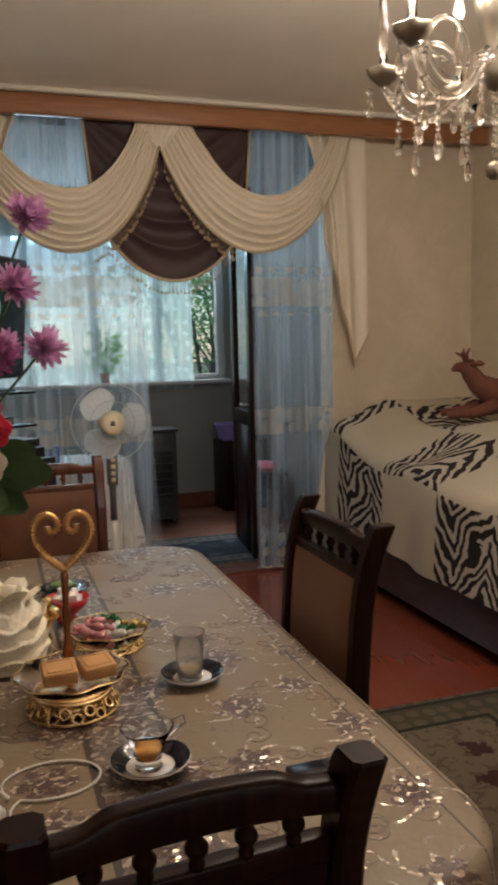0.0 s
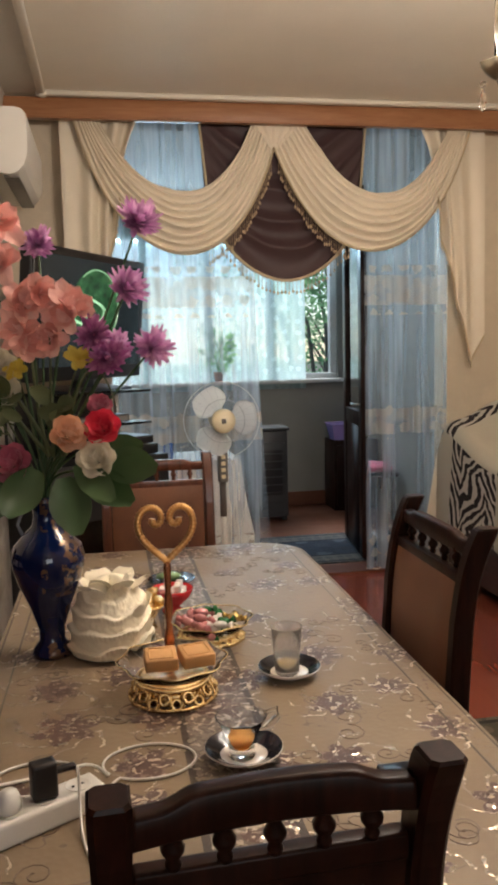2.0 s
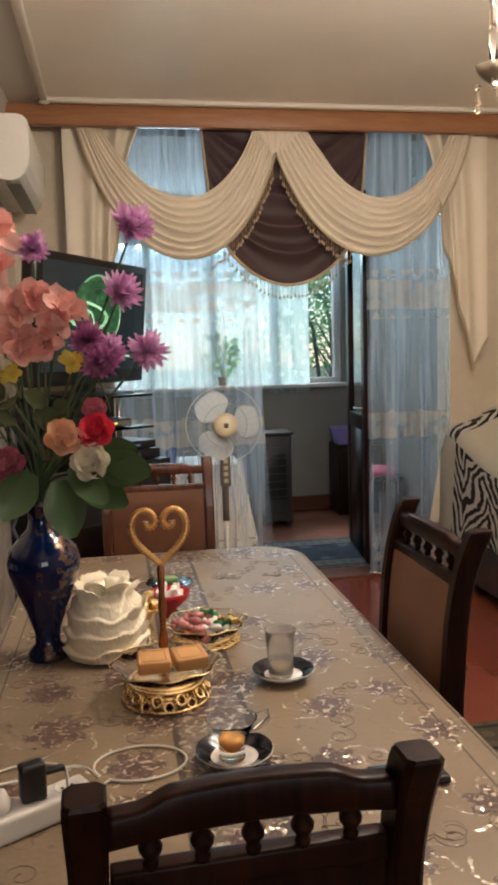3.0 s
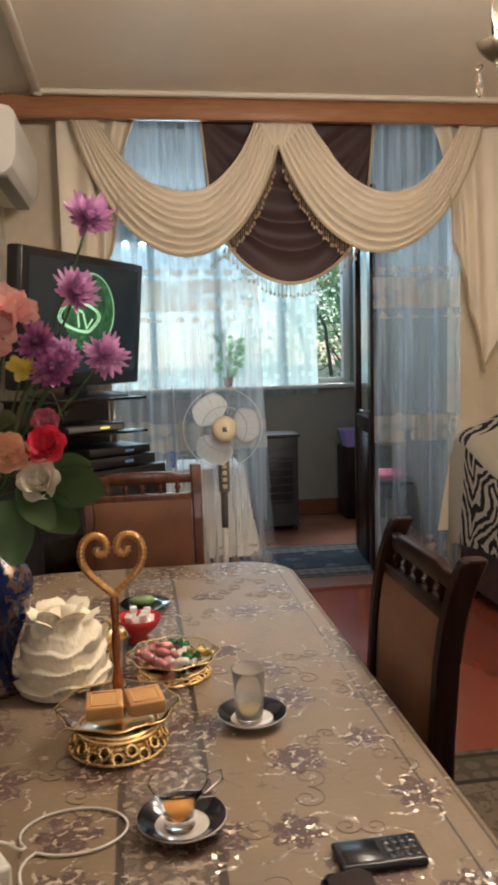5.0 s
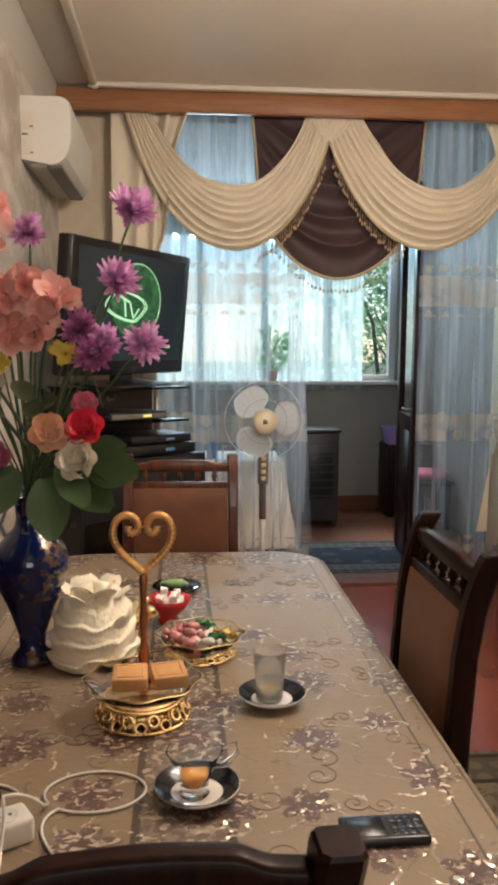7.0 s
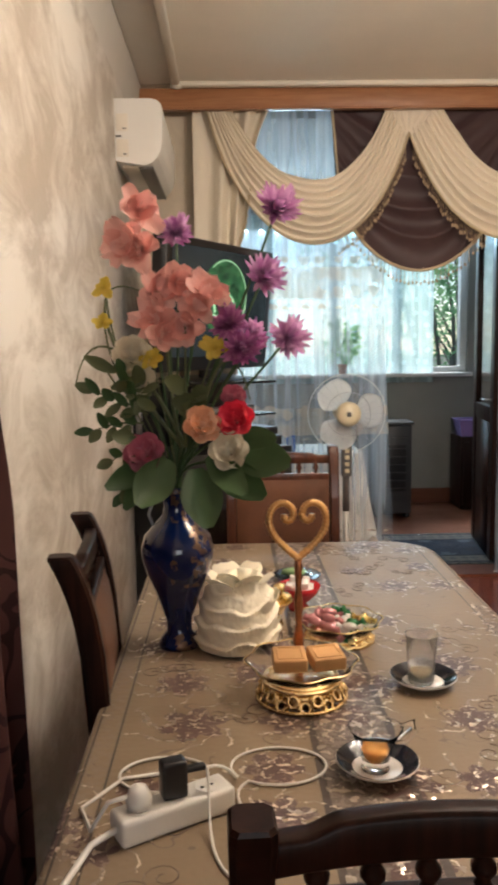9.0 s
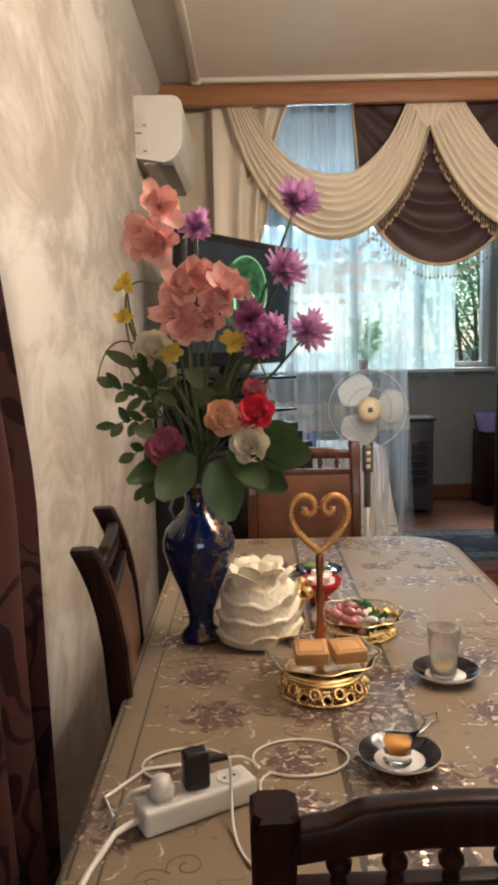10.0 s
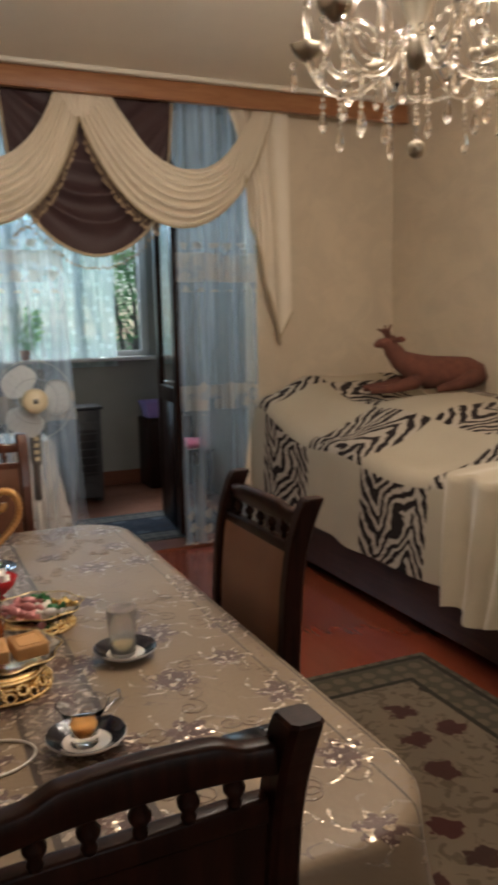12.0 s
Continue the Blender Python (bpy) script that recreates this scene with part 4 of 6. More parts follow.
# ---- television corner ----
tvx0, tvy0, tvx1, tvy1 = -0.352, 3.80, 0.158, 4.62
ang = math.degrees(math.atan2(tvy1 - tvy0, tvx1 - tvx0))
half = math.dist((tvx0, tvy0), (tvx1, tvy1)) / 2
tv = thing("television", pose((tvx0 + tvx1) / 2, (tvy0 + tvy1) / 2, 1.24, 5.5, 0, ang), "black flat television with a dark green picture, angled into the room", "television")
part("casing", boxed(-half, half, 0.0, 0.07, 0.055, 0.67, 0.018, 3), BLACKPLASTIC, tv)
part("bezel", boxed(-half + 0.004, half - 0.004, -0.010, 0.002, 0.06, 0.665, 0.008), BLACKPLASTIC, tv)
SCREEN = glow("screen", (0.012, 0.02, 0.022), 0.22)
scr = part("screen", boxed(-half + 0.05, half - 0.05, -0.013, -0.009, 0.125, 0.63, 0.0), SCREEN, tv, "dark green lit screen", flat=True)


def picture_mat():
    n = Nodes("screen_picture")
    t = n.noise(n.where(), 26.0, 4, 0.7)
    col = n.ramp(t, (0.35, (0.004, 0.018, 0.008)), (0.6, (0.03, 0.12, 0.04)), (0.8, (0.20, 0.36, 0.18)))
    n.set(Base_Color=(0.01, 0.01, 0.01), Roughness=0.2, Emission_Color=col, Emission_Strength=0.3)
    return n.mat


bm = bmesh.new()
prism(bm, [(0.205 * math.cos(a), 0.185 * math.sin(a)) for a in (2 * math.pi * k / 40 for k in range(40))], -0.001, 0.001, Matrix.Translation((0.015, -0.0145, 0.41)) @ Euler((math.pi / 2, 0, 0)).to_matrix().to_4x4())
part("green_disc", bm, picture_mat(), scr, "green round picture on the screen", flat=True)
LINE = glow("screen_white", (0.45, 0.80, 0.45), 0.28)
bm = bmesh.new()
tube([(0.015 + 0.195 * math.cos(a), -0.0172, 0.41 + 0.178 * math.sin(a)) for a in (radians(-60 + 190 * k / 30) for k in range(31))], 0.004, 4, bm)
part("disc_rim", bm, glow("screen_rim", (0.30, 0.55, 0.30), 0.22), scr, "pale green rim of the picture", flat=True)
bm = bmesh.new()
for r in (1.0, 0.9):
    tube([(-0.07 + r * (0.155 * math.cos(a) + 0.02 * math.sin(3 * a)), -0.0172, 0.385 - 0.25 * r * 0.155 * math.cos(a) + r * 0.075 * math.sin(a + 0.3)) for a in (2 * math.pi * k / 32 for k in range(33))], 0.0035, 4, bm, False)
for stroke in (((-0.13, 0.43), (-0.05, 0.405)), ((-0.09, 0.415), (-0.075, 0.335)), ((-0.045, 0.40), (-0.015, 0.33), (0.03, 0.375))):
    tube([(x, -0.0172, z) for x, z in stroke], 0.006, 4, bm)
part("white_sign", bm, LINE, scr, "pale green sketched sign on the screen", flat=True)
part("caption_bar", boxed(0.24, 0.33, -0.0165, -0.0145, 0.19, 0.20), LINE, scr, flat=True)
part("stand_neck", boxed(-0.07, 0.07, 0.02, 0.06, 0.012, 0.06, 0.006), BLACKPLASTIC, tv)
part("stand_foot", boxed(-0.28, 0.28, -0.08, 0.15, 0.0, 0.014, 0.006), BLACKPLASTIC, tv)

SMOKE = glass("smoked_glass", (0.35, 0.38, 0.40), 0.05)
SILVER = plain("silver_tube", (0.5, 0.5, 0.5), 0.3, 0.9, vary=0.15)
rack = thing("tv_rack", pose(-0.12, 4.25, 0, 0, 0, ang * 0.62), "dark television rack with smoked glass shelves", "tv rack")
part("top_shelf", boxed(-0.30, 0.26, -0.2, 0.22, 1.226, 1.238, 0.004), SMOKE, rack)
part("shelf", boxed(-0.30, 0.26, -0.2, 0.22, 1.065, 1.077, 0.004), SMOKE, rack)
# black sheet added to keep the space behind the shelves dark
part("back_panel", boxed(-0.34, 0.30, 0.19, 0.21, 0.90, 1.226, 0.003), BLACKPLASTIC, rack)
part("cabinet", boxed(-0.36, 0.36, -0.2, 0.22, 0.04, 0.90, 0.006), BLACKPLASTIC, rack)
for k in (-1, 1):
    part("upright", tube([(k * 0.32, 0.18, 0.9), (k * 0.32, 0.18, 1.226)], 0.016, 10), SILVER, rack)
    part("door", boxed(k * 0.178 - 0.172, k * 0.178 + 0.172, -0.216, -0.201, 0.07, 0.62, 0.004), SMOKE, rack)
    part("plinth", boxed(k * 0.3 - 0.05, k * 0.3 + 0.05, -0.18, 0.2, 0.0, 0.041), BLACKPLASTIC, rack)
turn = pose(-0.12, 4.25, 0, 0, 0, ang * 0.62)
for name, x0, x1, y0, y1, z0, z1, what in (("satellite_receiver", -0.18, 0.14, -0.17, 0.05, 1.078, 1.12, "black satellite receiver with a yellow display"), ("disc_player", -0.10, 0.31, -0.18, 0.1, 0.901, 0.955, "black disc player on the rack"), ("video_recorder", -0.06, 0.29, -0.17, 0.08, 0.956, 1.0, "black video recorder on the disc player")):
    r = thing(name, turn @ pose((x0 + x1) / 2, (y0 + y1) / 2, z0), what, "player")
    dx, dy, h = (x1 - x0) / 2, (y1 - y0) / 2, z1 - z0
    part("case", boxed(-dx, dx, -dy, dy, 0.004, h, 0.004), BLACKPLASTIC, r)
    part("front_panel", boxed(-dx + 0.01, dx - 0.01, -dy - 0.004, -dy + 0.001, 0.01, h - 0.008, 0.002), BLACKPLASTIC if "sat" not in name else GREYPLASTIC, r)
    part("display", boxed(0.02, 0.07, -dy - 0.006, -dy - 0.003, h * 0.4, h * 0.65), glow("display", (0.9, 0.75, 0.15) if "sat" in name else (0.05, 0.1, 0.15), 0.3), r)
    for k in (-1, 1):
        part("rubber_foot", boxed(k * dx * 0.8 - 0.015, k * dx * 0.8 + 0.015, -dy * 0.7, dy * 0.7, 0.0, 0.005), BLACKPLASTIC, r)

# ---- pedestal fan ----
fan = thing("pedestal_fan", (0.615, 4.62, 0), "cream and white pedestal fan standing by the voile curtain", "fan")
part("base", lathe([(0.19, 0.0), (0.2, 0.012), (0.18, 0.03), (0.06, 0.05), (0.03, 0.07), (0.0, 0.07)], 28), WHITEPLASTIC, fan)
part("pole", tube([(0, 0, 0.06), (0, 0, 0.55)], 0.016, 12), WHITEPLASTIC, fan)
part("sleeve", tube([(0, 0, 0.48), (0, 0, 0.86)], 0.019, 12), GREYPLASTIC, fan, "dark telescopic sleeve")
panel = part("control_panel", boxed(-0.028, 0.028, -0.045, 0.015, 0.68, 0.86, 0.012), GREYPLASTIC, fan)
for k in range(4):
    part("button", boxed(-0.012, 0.012, -0.052, -0.044, 0.705 + 0.037 * k, 0.727 + 0.037 * k, 0.003), CREAMPLASTIC, panel)
bm = bmesh.new()
lathe([(0.0, -0.02), (0.05, -0.02), (0.062, 0.02), (0.06, 0.12), (0.03, 0.15), (0.0, 0.15)], 20, bm)
bmesh.ops.transform(bm, matrix=Matrix.Translation((0, 0.0, 1.035)) @ Euler((-math.pi / 2, 0, 0)).to_matrix().to_4x4(), verts=bm.verts)
part("motor_housing", bm, CREAMPLASTIC, fan)
part("neck", tube([(0, 0.05, 0.85), (0, 0.06, 0.98)], 0.022, 10), WHITEPLASTIC, fan)
BLADE = plain("frosted_blade", (0.82, 0.82, 0.80), 0.4, vary=0.06, relief=0.03)
for k in range(3):
    a0 = radians(90 + 120 * k + 35)

    def blade_at(u, v, a0=a0):
        r = lerp(0.06, 0.2, v)
        wide = 0.78 * (0.55 + 0.55 * math.sin(math.pi * min(1, v * 0.85 + 0.1)))
        a = a0 + (u - 0.5) * 2 * wide * (1 - 0.25 * v * v)
        return Vector((r * math.cos(a), -0.055 - 0.03 * (u - 0.5) + 0.006 * v, 1.035 + r * math.sin(a)))
    bm = sheet(10, 10, blade_at)
    bmesh.ops.solidify(bm, geom=bm.faces, thickness=0.003)
    part("blade", bm, BLADE, fan)
bm = bmesh.new()
lathe([(0.0, -0.014), (0.045, -0.014), (0.065, -0.005), (0.069, 0.008), (0.0, 0.008)], 24, bm)
bmesh.ops.transform(bm, matrix=Matrix.Translation((0, -0.105, 1.035)) @ Euler((-math.pi / 2, 0, 0)).to_matrix().to_4x4(), verts=bm.verts)
hub = part("hub_badge", bm, CREAMPLASTIC, fan, "cream round hub badge")
part("emblem", boxed(-0.012, 0.012, -0.1206, -0.119, 1.022, 1.048, 0.0), GREYPLASTIC, hub)
guard = part("guard", tube([(0.215 * math.cos(a), -0.03, 1.035 + 0.215 * math.sin(a)) for a in (2 * math.pi * k / 48 for k in range(49))], 0.0022, 6, None, False), WHITEPLASTIC, fan, "thin wire guard")
for y, r in ((-0.10, 0.05), (-0.10, 0.12)):
    part("guard_ring", tube([(r * math.cos(a), y, 1.035 + r * math.sin(a)) for a in (2 * math.pi * k / 48 for k in range(49))], 0.002, 5, None, False), SILVER, guard)
me = finish(tube([(r, y, 0) for r, y in ((0.045, -0.108), (0.12, -0.1), (0.19, -0.085), (0.215, -0.06), (0.215, 0.0), (0.18, 0.05), (0.06, 0.075))], 0.0005, 4, None, False), SILVER)
for k in range(28):
    w = new("guard_wire", me)
    w.parent = guard
    w.matrix_basis = Matrix.Translation((0, 0, 1.035)) @ Euler((math.pi / 2, 0, 0)).to_matrix().to_4x4() @ Euler((0, 0, 2 * math.pi * k / 28)).to_matrix().to_4x4() @ Euler((-math.pi / 2, 0, 0)).to_matrix().to_4x4() @ Matrix.Identity(4)

# ---- desk with a white cloth behind the voile ----
desk = thing("side_table", (0.54, 5.44, 0), "small side table under a white cloth", "table")
part("tabletop", boxed(-0.26, 0.26, -0.24, 0.24, 0.70, 0.725, 0.004), DARKWOOD, desk)
for sx in (-1, 1):
    for sy in (-1, 1):
        part("leg", boxed(sx * 0.22 - 0.02, sx * 0.22 + 0.02, sy * 0.2 - 0.02, sy * 0.2 + 0.02, 0, 0.70, 0.003), DARKWOOD, desk)
WHITECLOTH = cloth("white_cotton", (0.86, 0.83, 0.77), (0.78, 0.75, 0.69), 700, 0.2, 0.8)
cover = thing("white_tablecloth", (0.54, 5.44, 0), "white cotton cloth hanging over the side table", "tablecloth")
rim = [(0.27 * sx * k, 0.25 * sy * j) for sx, sy, k, j in ((1, 1, 1, 1), (-1, 1, 1, 1), (-1, -1, 1, 1), (1, -1, 1, 1))]
rim = dense(rim, 0.03)
bm = bmesh.new()
rows = []
for d, s in ((0, 0.3), (0, 0.97), (0.004, 1.0), (0.06, 1.03), (0.2, 1.10), (0.4, 1.24), (0.56, 1.36)):
    rows.append([bm.verts.new((x * (s + 0.05 * d * math.sin(i * 1.3)), y * (s * 0.4 + 0.6 + 0.06 * d * math.cos(i * 1.1)), 0.729 - d)) for i, (x, y) in enumerate(rim)])
n = len(rim)
for a, b in zip(rows, rows[1:]):
    for i in range(n):
        bm.faces.new((a[i], a[(i + 1) % n], b[(i + 1) % n], b[i]))
bm.faces.new(rows[0])
part("cotton", bm, WHITECLOTH, cover)
bottle = thing("water_bottle", (0.36, 5.32, 0.730), "blue plastic water bottle on the white cloth", "bottle")
part("body", lathe([(0.0, 0.0), (0.03, 0.0), (0.033, 0.02), (0.033, 0.1), (0.028, 0.13), (0.012, 0.155), (0.011, 0.165), (0.0, 0.165)], 16), plain("blue_plastic", (0.03, 0.10, 0.42), 0.2, vary=0.2), bottle)
part("cap", lathe([(0.0, 0.163), (0.014, 0.163), (0.014, 0.18), (0.0, 0.18)], 14), WHITEPLASTIC, bottle)

# ---- loggia things ----
heater = thing("gas_heater", (1.29, 6.72, 0), "dark grey cabinet gas heater with a grille", "heater")
IRON = plain("dark_enamel", (0.035, 0.036, 0.04), 0.4, vary=0.3)
part("cabinet", boxed(-0.15, 0.15, -0.14, 0.14, 0.03, 0.76, 0.012), IRON, heater)
part("top_plate", boxed(-0.165, 0.165, -0.155, 0.15, 0.76, 0.785, 0.006), IRON, heater)
part("front_frame", boxed(-0.13, 0.13, -0.152, -0.141, 0.16, 0.66, 0.004), IRON, heater)
part("burner_plate", boxed(-0.10, 0.10, -0.157, -0.1515, 0.22, 0.60, 0.003), BLACKPLASTIC, heater)
for k in range(6):
    part("grille_bar", boxed(-0.105, 0.105, -0.166, -0.1575, 0.24 + 0.065 * k, 0.248 + 0.065 * k, 0.002), IRON, heater)
for s in (-1, 1):
    part("foot", boxed(s * 0.12 - 0.02, s * 0.12 + 0.02, -0.12, 0.12, 0.0, 0.031), IRON, heater)

MAT = carpet_mat("mat_weave", (0.022, 0.032, 0.05), (0.08, 0.10, 0.13), (0.012, 0.015, 0.024), (0.10, 0.10, 0.095), 0.75, 0.41)
mat_ = thing("doormat", (1.35, 5.58, 0), "blue woven floor mat with pale border", "mat")
part("weave", boxed(-0.75, 0.75, -0.41, 0.41, -0.003, 0.006, 0.002), MAT, mat_)
structure("threshold", boxed(OX0, OX1, YF - 0.01, YF + 0.205, -0.02, 0.003, 0.003), LBOARD, "dark worn timber threshold", "threshold")

door = thing("balcony_door", pose(1.645, 5.17, 0, 0, 0, 82.7), "dark brown glazed loggia door standing open", "door")
part("stile", boxed(0, 0.10, -0.022, 0.022, 0.02, 2.45, 0.004), DARKWOOD, door)
part("stile", boxed(0.60, 0.70, -0.022, 0.022, 0.02, 2.45, 0.004), DARKWOOD, door)
part("top_rail", boxed(0.1, 0.6, -0.022, 0.022, 2.33, 2.45, 0.004), DARKWOOD, door)
part("middle_rail", boxed(0.1, 0.6, -0.022, 0.022, 0.9, 1.0, 0.004), DARKWOOD, door)
part("lower_panel", boxed(0.1, 0.6, -0.016, 0.016, 0.02, 0.9), DARKWOOD, door)
p = part("pane", boxed(0.1, 0.6, -0.003, 0.003, 1.0, 2.33), CLEAR, door, flat=True)
p.visible_shadow = False
h = part("handle", tube([(0.05, 0.02, 1.05), (0.05, 0.06, 1.05), (0.14, 0.065, 1.05)], 0.008, 8), SILVER, door)

stool = thing("stool", (2.14, 6.50, 0), "low dark wooden stool under a cushion", "stool")
part("seat", boxed(-0.18, 0.18, -0.18, 0.18, 0.36, 0.39, 0.008), DARKWOOD, stool)
for sx in (-1, 1):
    for sy in (-1, 1):
        part("leg", boxed(sx * 0.14 - 0.018, sx * 0.14 + 0.018, sy * 0.14 - 0.018, sy * 0.14 + 0.018, 0, 0.36, 0.003), DARKWOOD, stool)
cushion = thing("cushion", (2.14, 6.48, 0.391), "pink cushion lying on the stool", "cushion")
bm = bmesh.new()
blob(bm, (0, 0, 0.045), 0.19, squash=(1.0, 1.0, 0.24), rough=0.12)
part("cover", bm, cloth("pink_cotton", (0.60, 0.10, 0.20), (0.42, 0.06, 0.13), 500, 0.3, 0.8), cushion)
crate = thing("storage_crate", (2.12, 7.0, 0), "tall dark cupboard beside the loggia window", "cupboard")
part("body", boxed(-0.20, 0.20, -0.15, 0.17, 0.0, 0.62, 0.006), DARKWOOD, crate)
part("door", boxed(-0.18, 0.18, -0.165, -0.151, 0.04, 0.58, 0.004), DARKWOOD, crate)
basket = thing("plastic_basket", (2.06, 6.98, 0.621), "lilac plastic basket on the cupboard", "basket")
bm = bmesh.new()
LILAC = plain("lilac_plastic", (0.28, 0.22, 0.55), 0.4, vary=0.15)
rings(bm, [[Vector((sx * w, sy * w * 0.7, z)) for sx, sy in ((1, 1), (-1, 1), (-1, -1), (1, -1))] for w, z in ((0.12, 0.0), (0.15, 0.14), (0.142, 0.14), (0.113, 0.008))], True, True)
part("tub", bm, LILAC, basket, flat=True)
for k in (-1, 1):
    part("rim", boxed(-0.155, 0.155, k * 0.105 - 0.008, k * 0.105 + 0.008, 0.132, 0.148, 0.003), LILAC, basket)


def net_at(u, v):
    x = lerp(WX0, 1.745, u)
    return Vector((x, LY1 - 0.07 + 0.02 * math.sin(u * 2 * math.pi * 16 + math.sin(u * 9)) + 0.01 * noise.noise(Vector((u * 8, v * 3, 5))), lerp(1.08, 2.52, v)))


def net_mat():
    n = Nodes("loggia_net")
    x, y, z = n.split(n.where())
    vec = n.flat(x, z)
    motif = n.math("LESS_THAN", n.cells(vec, 9.0, 0.5, "F1", "2D").outputs[0], n.math("MULTIPLY", n.noise(vec, 45.0, 2), 0.4))
    diffuse, trans, clear = (n.tree.nodes.new("ShaderNodeBsdf" + k) for k in ("Diffuse", "Translucent", "Transparent"))
    n.put(diffuse.inputs[0], (0.60, 0.80, 0.82))
    n.put(trans.inputs[0], (0.60, 0.82, 0.85))
    body, veil = n.tree.nodes.new("ShaderNodeMixShader"), n.tree.nodes.new("ShaderNodeMixShader")
    n.put(body.inputs[0], 0.75)
    n.put(body.inputs[1], diffuse.outputs[0])
    n.put(body.inputs[2], trans.outputs[0])
    n.put(veil.inputs[0], n.math("ADD", 0.56, n.math("MULTIPLY", motif, 0.16)))
    n.put(veil.inputs[1], clear.outputs[0])
    n.put(veil.inputs[2], body.outputs[0])
    n.put(n.out.inputs[0], veil.outputs[0])
    return n.mat


net = thing("net_curtain", (0, 0, 0), "white net curtain on the loggia window", "curtain")
part("net", sheet(160, 10, net_at), net_mat(), net, turn=False)
part("wire", tube([(WX0, LY1 - 0.07, 2.525), (WX1, LY1 - 0.07, 2.525)], 0.004, 6), SILVER, net)

# ---- outside ----
structure("ground", boxed(-400, 400, 7.5, 800, -9.2, -9.0), plain("far_ground", (0.09, 0.11, 0.06), 0.9, vary=0.4, scale=0.2), "green and grey ground outside, floors below", "ground")
BARK = plain("bark", (0.17, 0.15, 0.12), 0.9, vary=0.4, scale=12)
LEAF = foliage_mat("tree_leaf", (0.14, 0.30, 0.15), (0.24, 0.46, 0.22), 0.5, 0.7)


def tree(x, y, base, height, seed, spread_, leaves):
    t = thing("tree", (x, y, base), "leafy green tree outside the window", "tree", "trees outside")
    rnd = random.Random(seed)
    part("trunk", tube([(0, 0, 0), (0.1, 0.1, height * 0.4), (-0.1, 0, height * 0.8)], [0.22, 0.16, 0.06], 9), BARK, t)
    crown, limbs = bmesh.new(), bmesh.new()
    centres = []
    for k in range(26):
        a, r = rnd.uniform(0, 6.28), spread_ * rnd.uniform(0.25, 1.0)
        z = height * rnd.uniform(0.42, 1.0)
        c = Vector((r * math.cos(a), r * math.sin(a), z))
        centres.append(c)
        tube([(0, 0, z * 0.62), c * 0.55 + Vector((0, 0, z * 0.38)), c], [0.05, 0.03, 0.012], 5, limbs)
    part("limbs", limbs, BARK, t)
    verts, faces = [], []
    for k in range(leaves):
        c = rnd.choice(centres)
        p = c + Vector((rnd.gauss(0, 0.42), rnd.gauss(0, 0.42), rnd.gauss(0, 0.38)))
        d = Vector((rnd.uniform(-1, 1), rnd.uniform(-1, 1), rnd.uniform(-0.9, 0.5))).normalized()
        s = d.cross(Vector((rnd.uniform(-1, 1), rnd.uniform(-1, 1), 1))).normalized()
        ln, w = rnd.uniform(0.08, 0.15), rnd.uniform(0.018, 0.034)
        i = len(verts)
        verts += [p, p + d * ln * 0.5 + s * w, p + d * ln, p + d * ln * 0.5 - s * w]
        faces.append((i, i + 1, i + 2, i + 3))
    me = bpy.data.meshes.new("crown")
    me.from_pydata([tuple(v) for v in verts], [], faces)
    me.materials.append(LEAF)
    ob = new("crown", me)
    ob.parent = t
    crown.free()


tree(3.4, 11.8, -9.0, 12.6, 3, 1.9, 11000)
tree(4.6, 14.5, -9.0, 12.6, 5, 2.2, 9000)
tree(-1.6, 15.5, -9.0, 8.8, 8, 2.2, 7000)
plant = thing("potted_plant", (0.95, 7.11, WZ0), "leafy pot plant on the loggia sill", "plant")
part("pot", lathe([(0.0, 0.0), (0.032, 0.0), (0.044, 0.08), (0.048, 0.085), (0.04, 0.085), (0.0, 0.075)], 14), plain("terracotta", (0.32, 0.13, 0.07), 0.8), plant)
bm = bmesh.new()
rnd = random.Random(4)
for k in range(70):
    a, e = rnd.uniform(0, 6.28), rnd.uniform(0.3, 1.4)
    p = Vector((0.11 * math.cos(a) * rnd.random(), 0.05 * math.sin(a) * rnd.random(), 0.09 + 0.34 * rnd.random()))
    d = Vector((math.cos(a) * math.cos(e), 0.5 * math.sin(a) * math.cos(e), math.sin(e) - 0.5)).normalized()
    s = d.cross(Vector((0, 1, 0.3))).normalized()
    vs = [bm.verts.new(q) for q in (p, p + d * 0.035 + s * 0.02, p + d * 0.075, p + d * 0.035 - s * 0.02)]
    bm.faces.new(vs)
for k in range(7):
    tube([(0, 0, 0.07), (rnd.uniform(-0.04, 0.04), 0, 0.22), (rnd.uniform(-0.1, 0.1), 0, 0.4)], 0.003, 4, bm)
part("foliage", bm, LEAF, plant)
# ---- chandelier ----
BRASS = plain("antique_brass", (0.40, 0.35, 0.27), 0.35, 0.9, vary=0.3)
FROST = glow("bulb_glass", (1.0, 0.85, 0.68), 1.4)
chandelier = thing("chandelier", (1.22, 1.97, -0.03), "crystal chandelier with curled glass arms and bead strands", "chandelier")
part("canopy", lathe([(0.07, ZC + 0.029), (0.07, ZC + 0.01), (0.03, ZC - 0.02), (0.0, ZC - 0.02)], 20), BRASS, chandelier)
part("rod", tube([(0, 0, 2.45), (0, 0, ZC - 0.015)], 0.008, 8), BRASS, chandelier)
part("column", lathe([(0.0, 2.06), (0.02, 2.07), (0.035, 2.11), (0.018, 2.16), (0.04, 2.22), (0.055, 2.28), (0.02, 2.34), (0.03, 2.4), (0.012, 2.46), (0.0, 2.46)], 18), BRASS, chandelier)


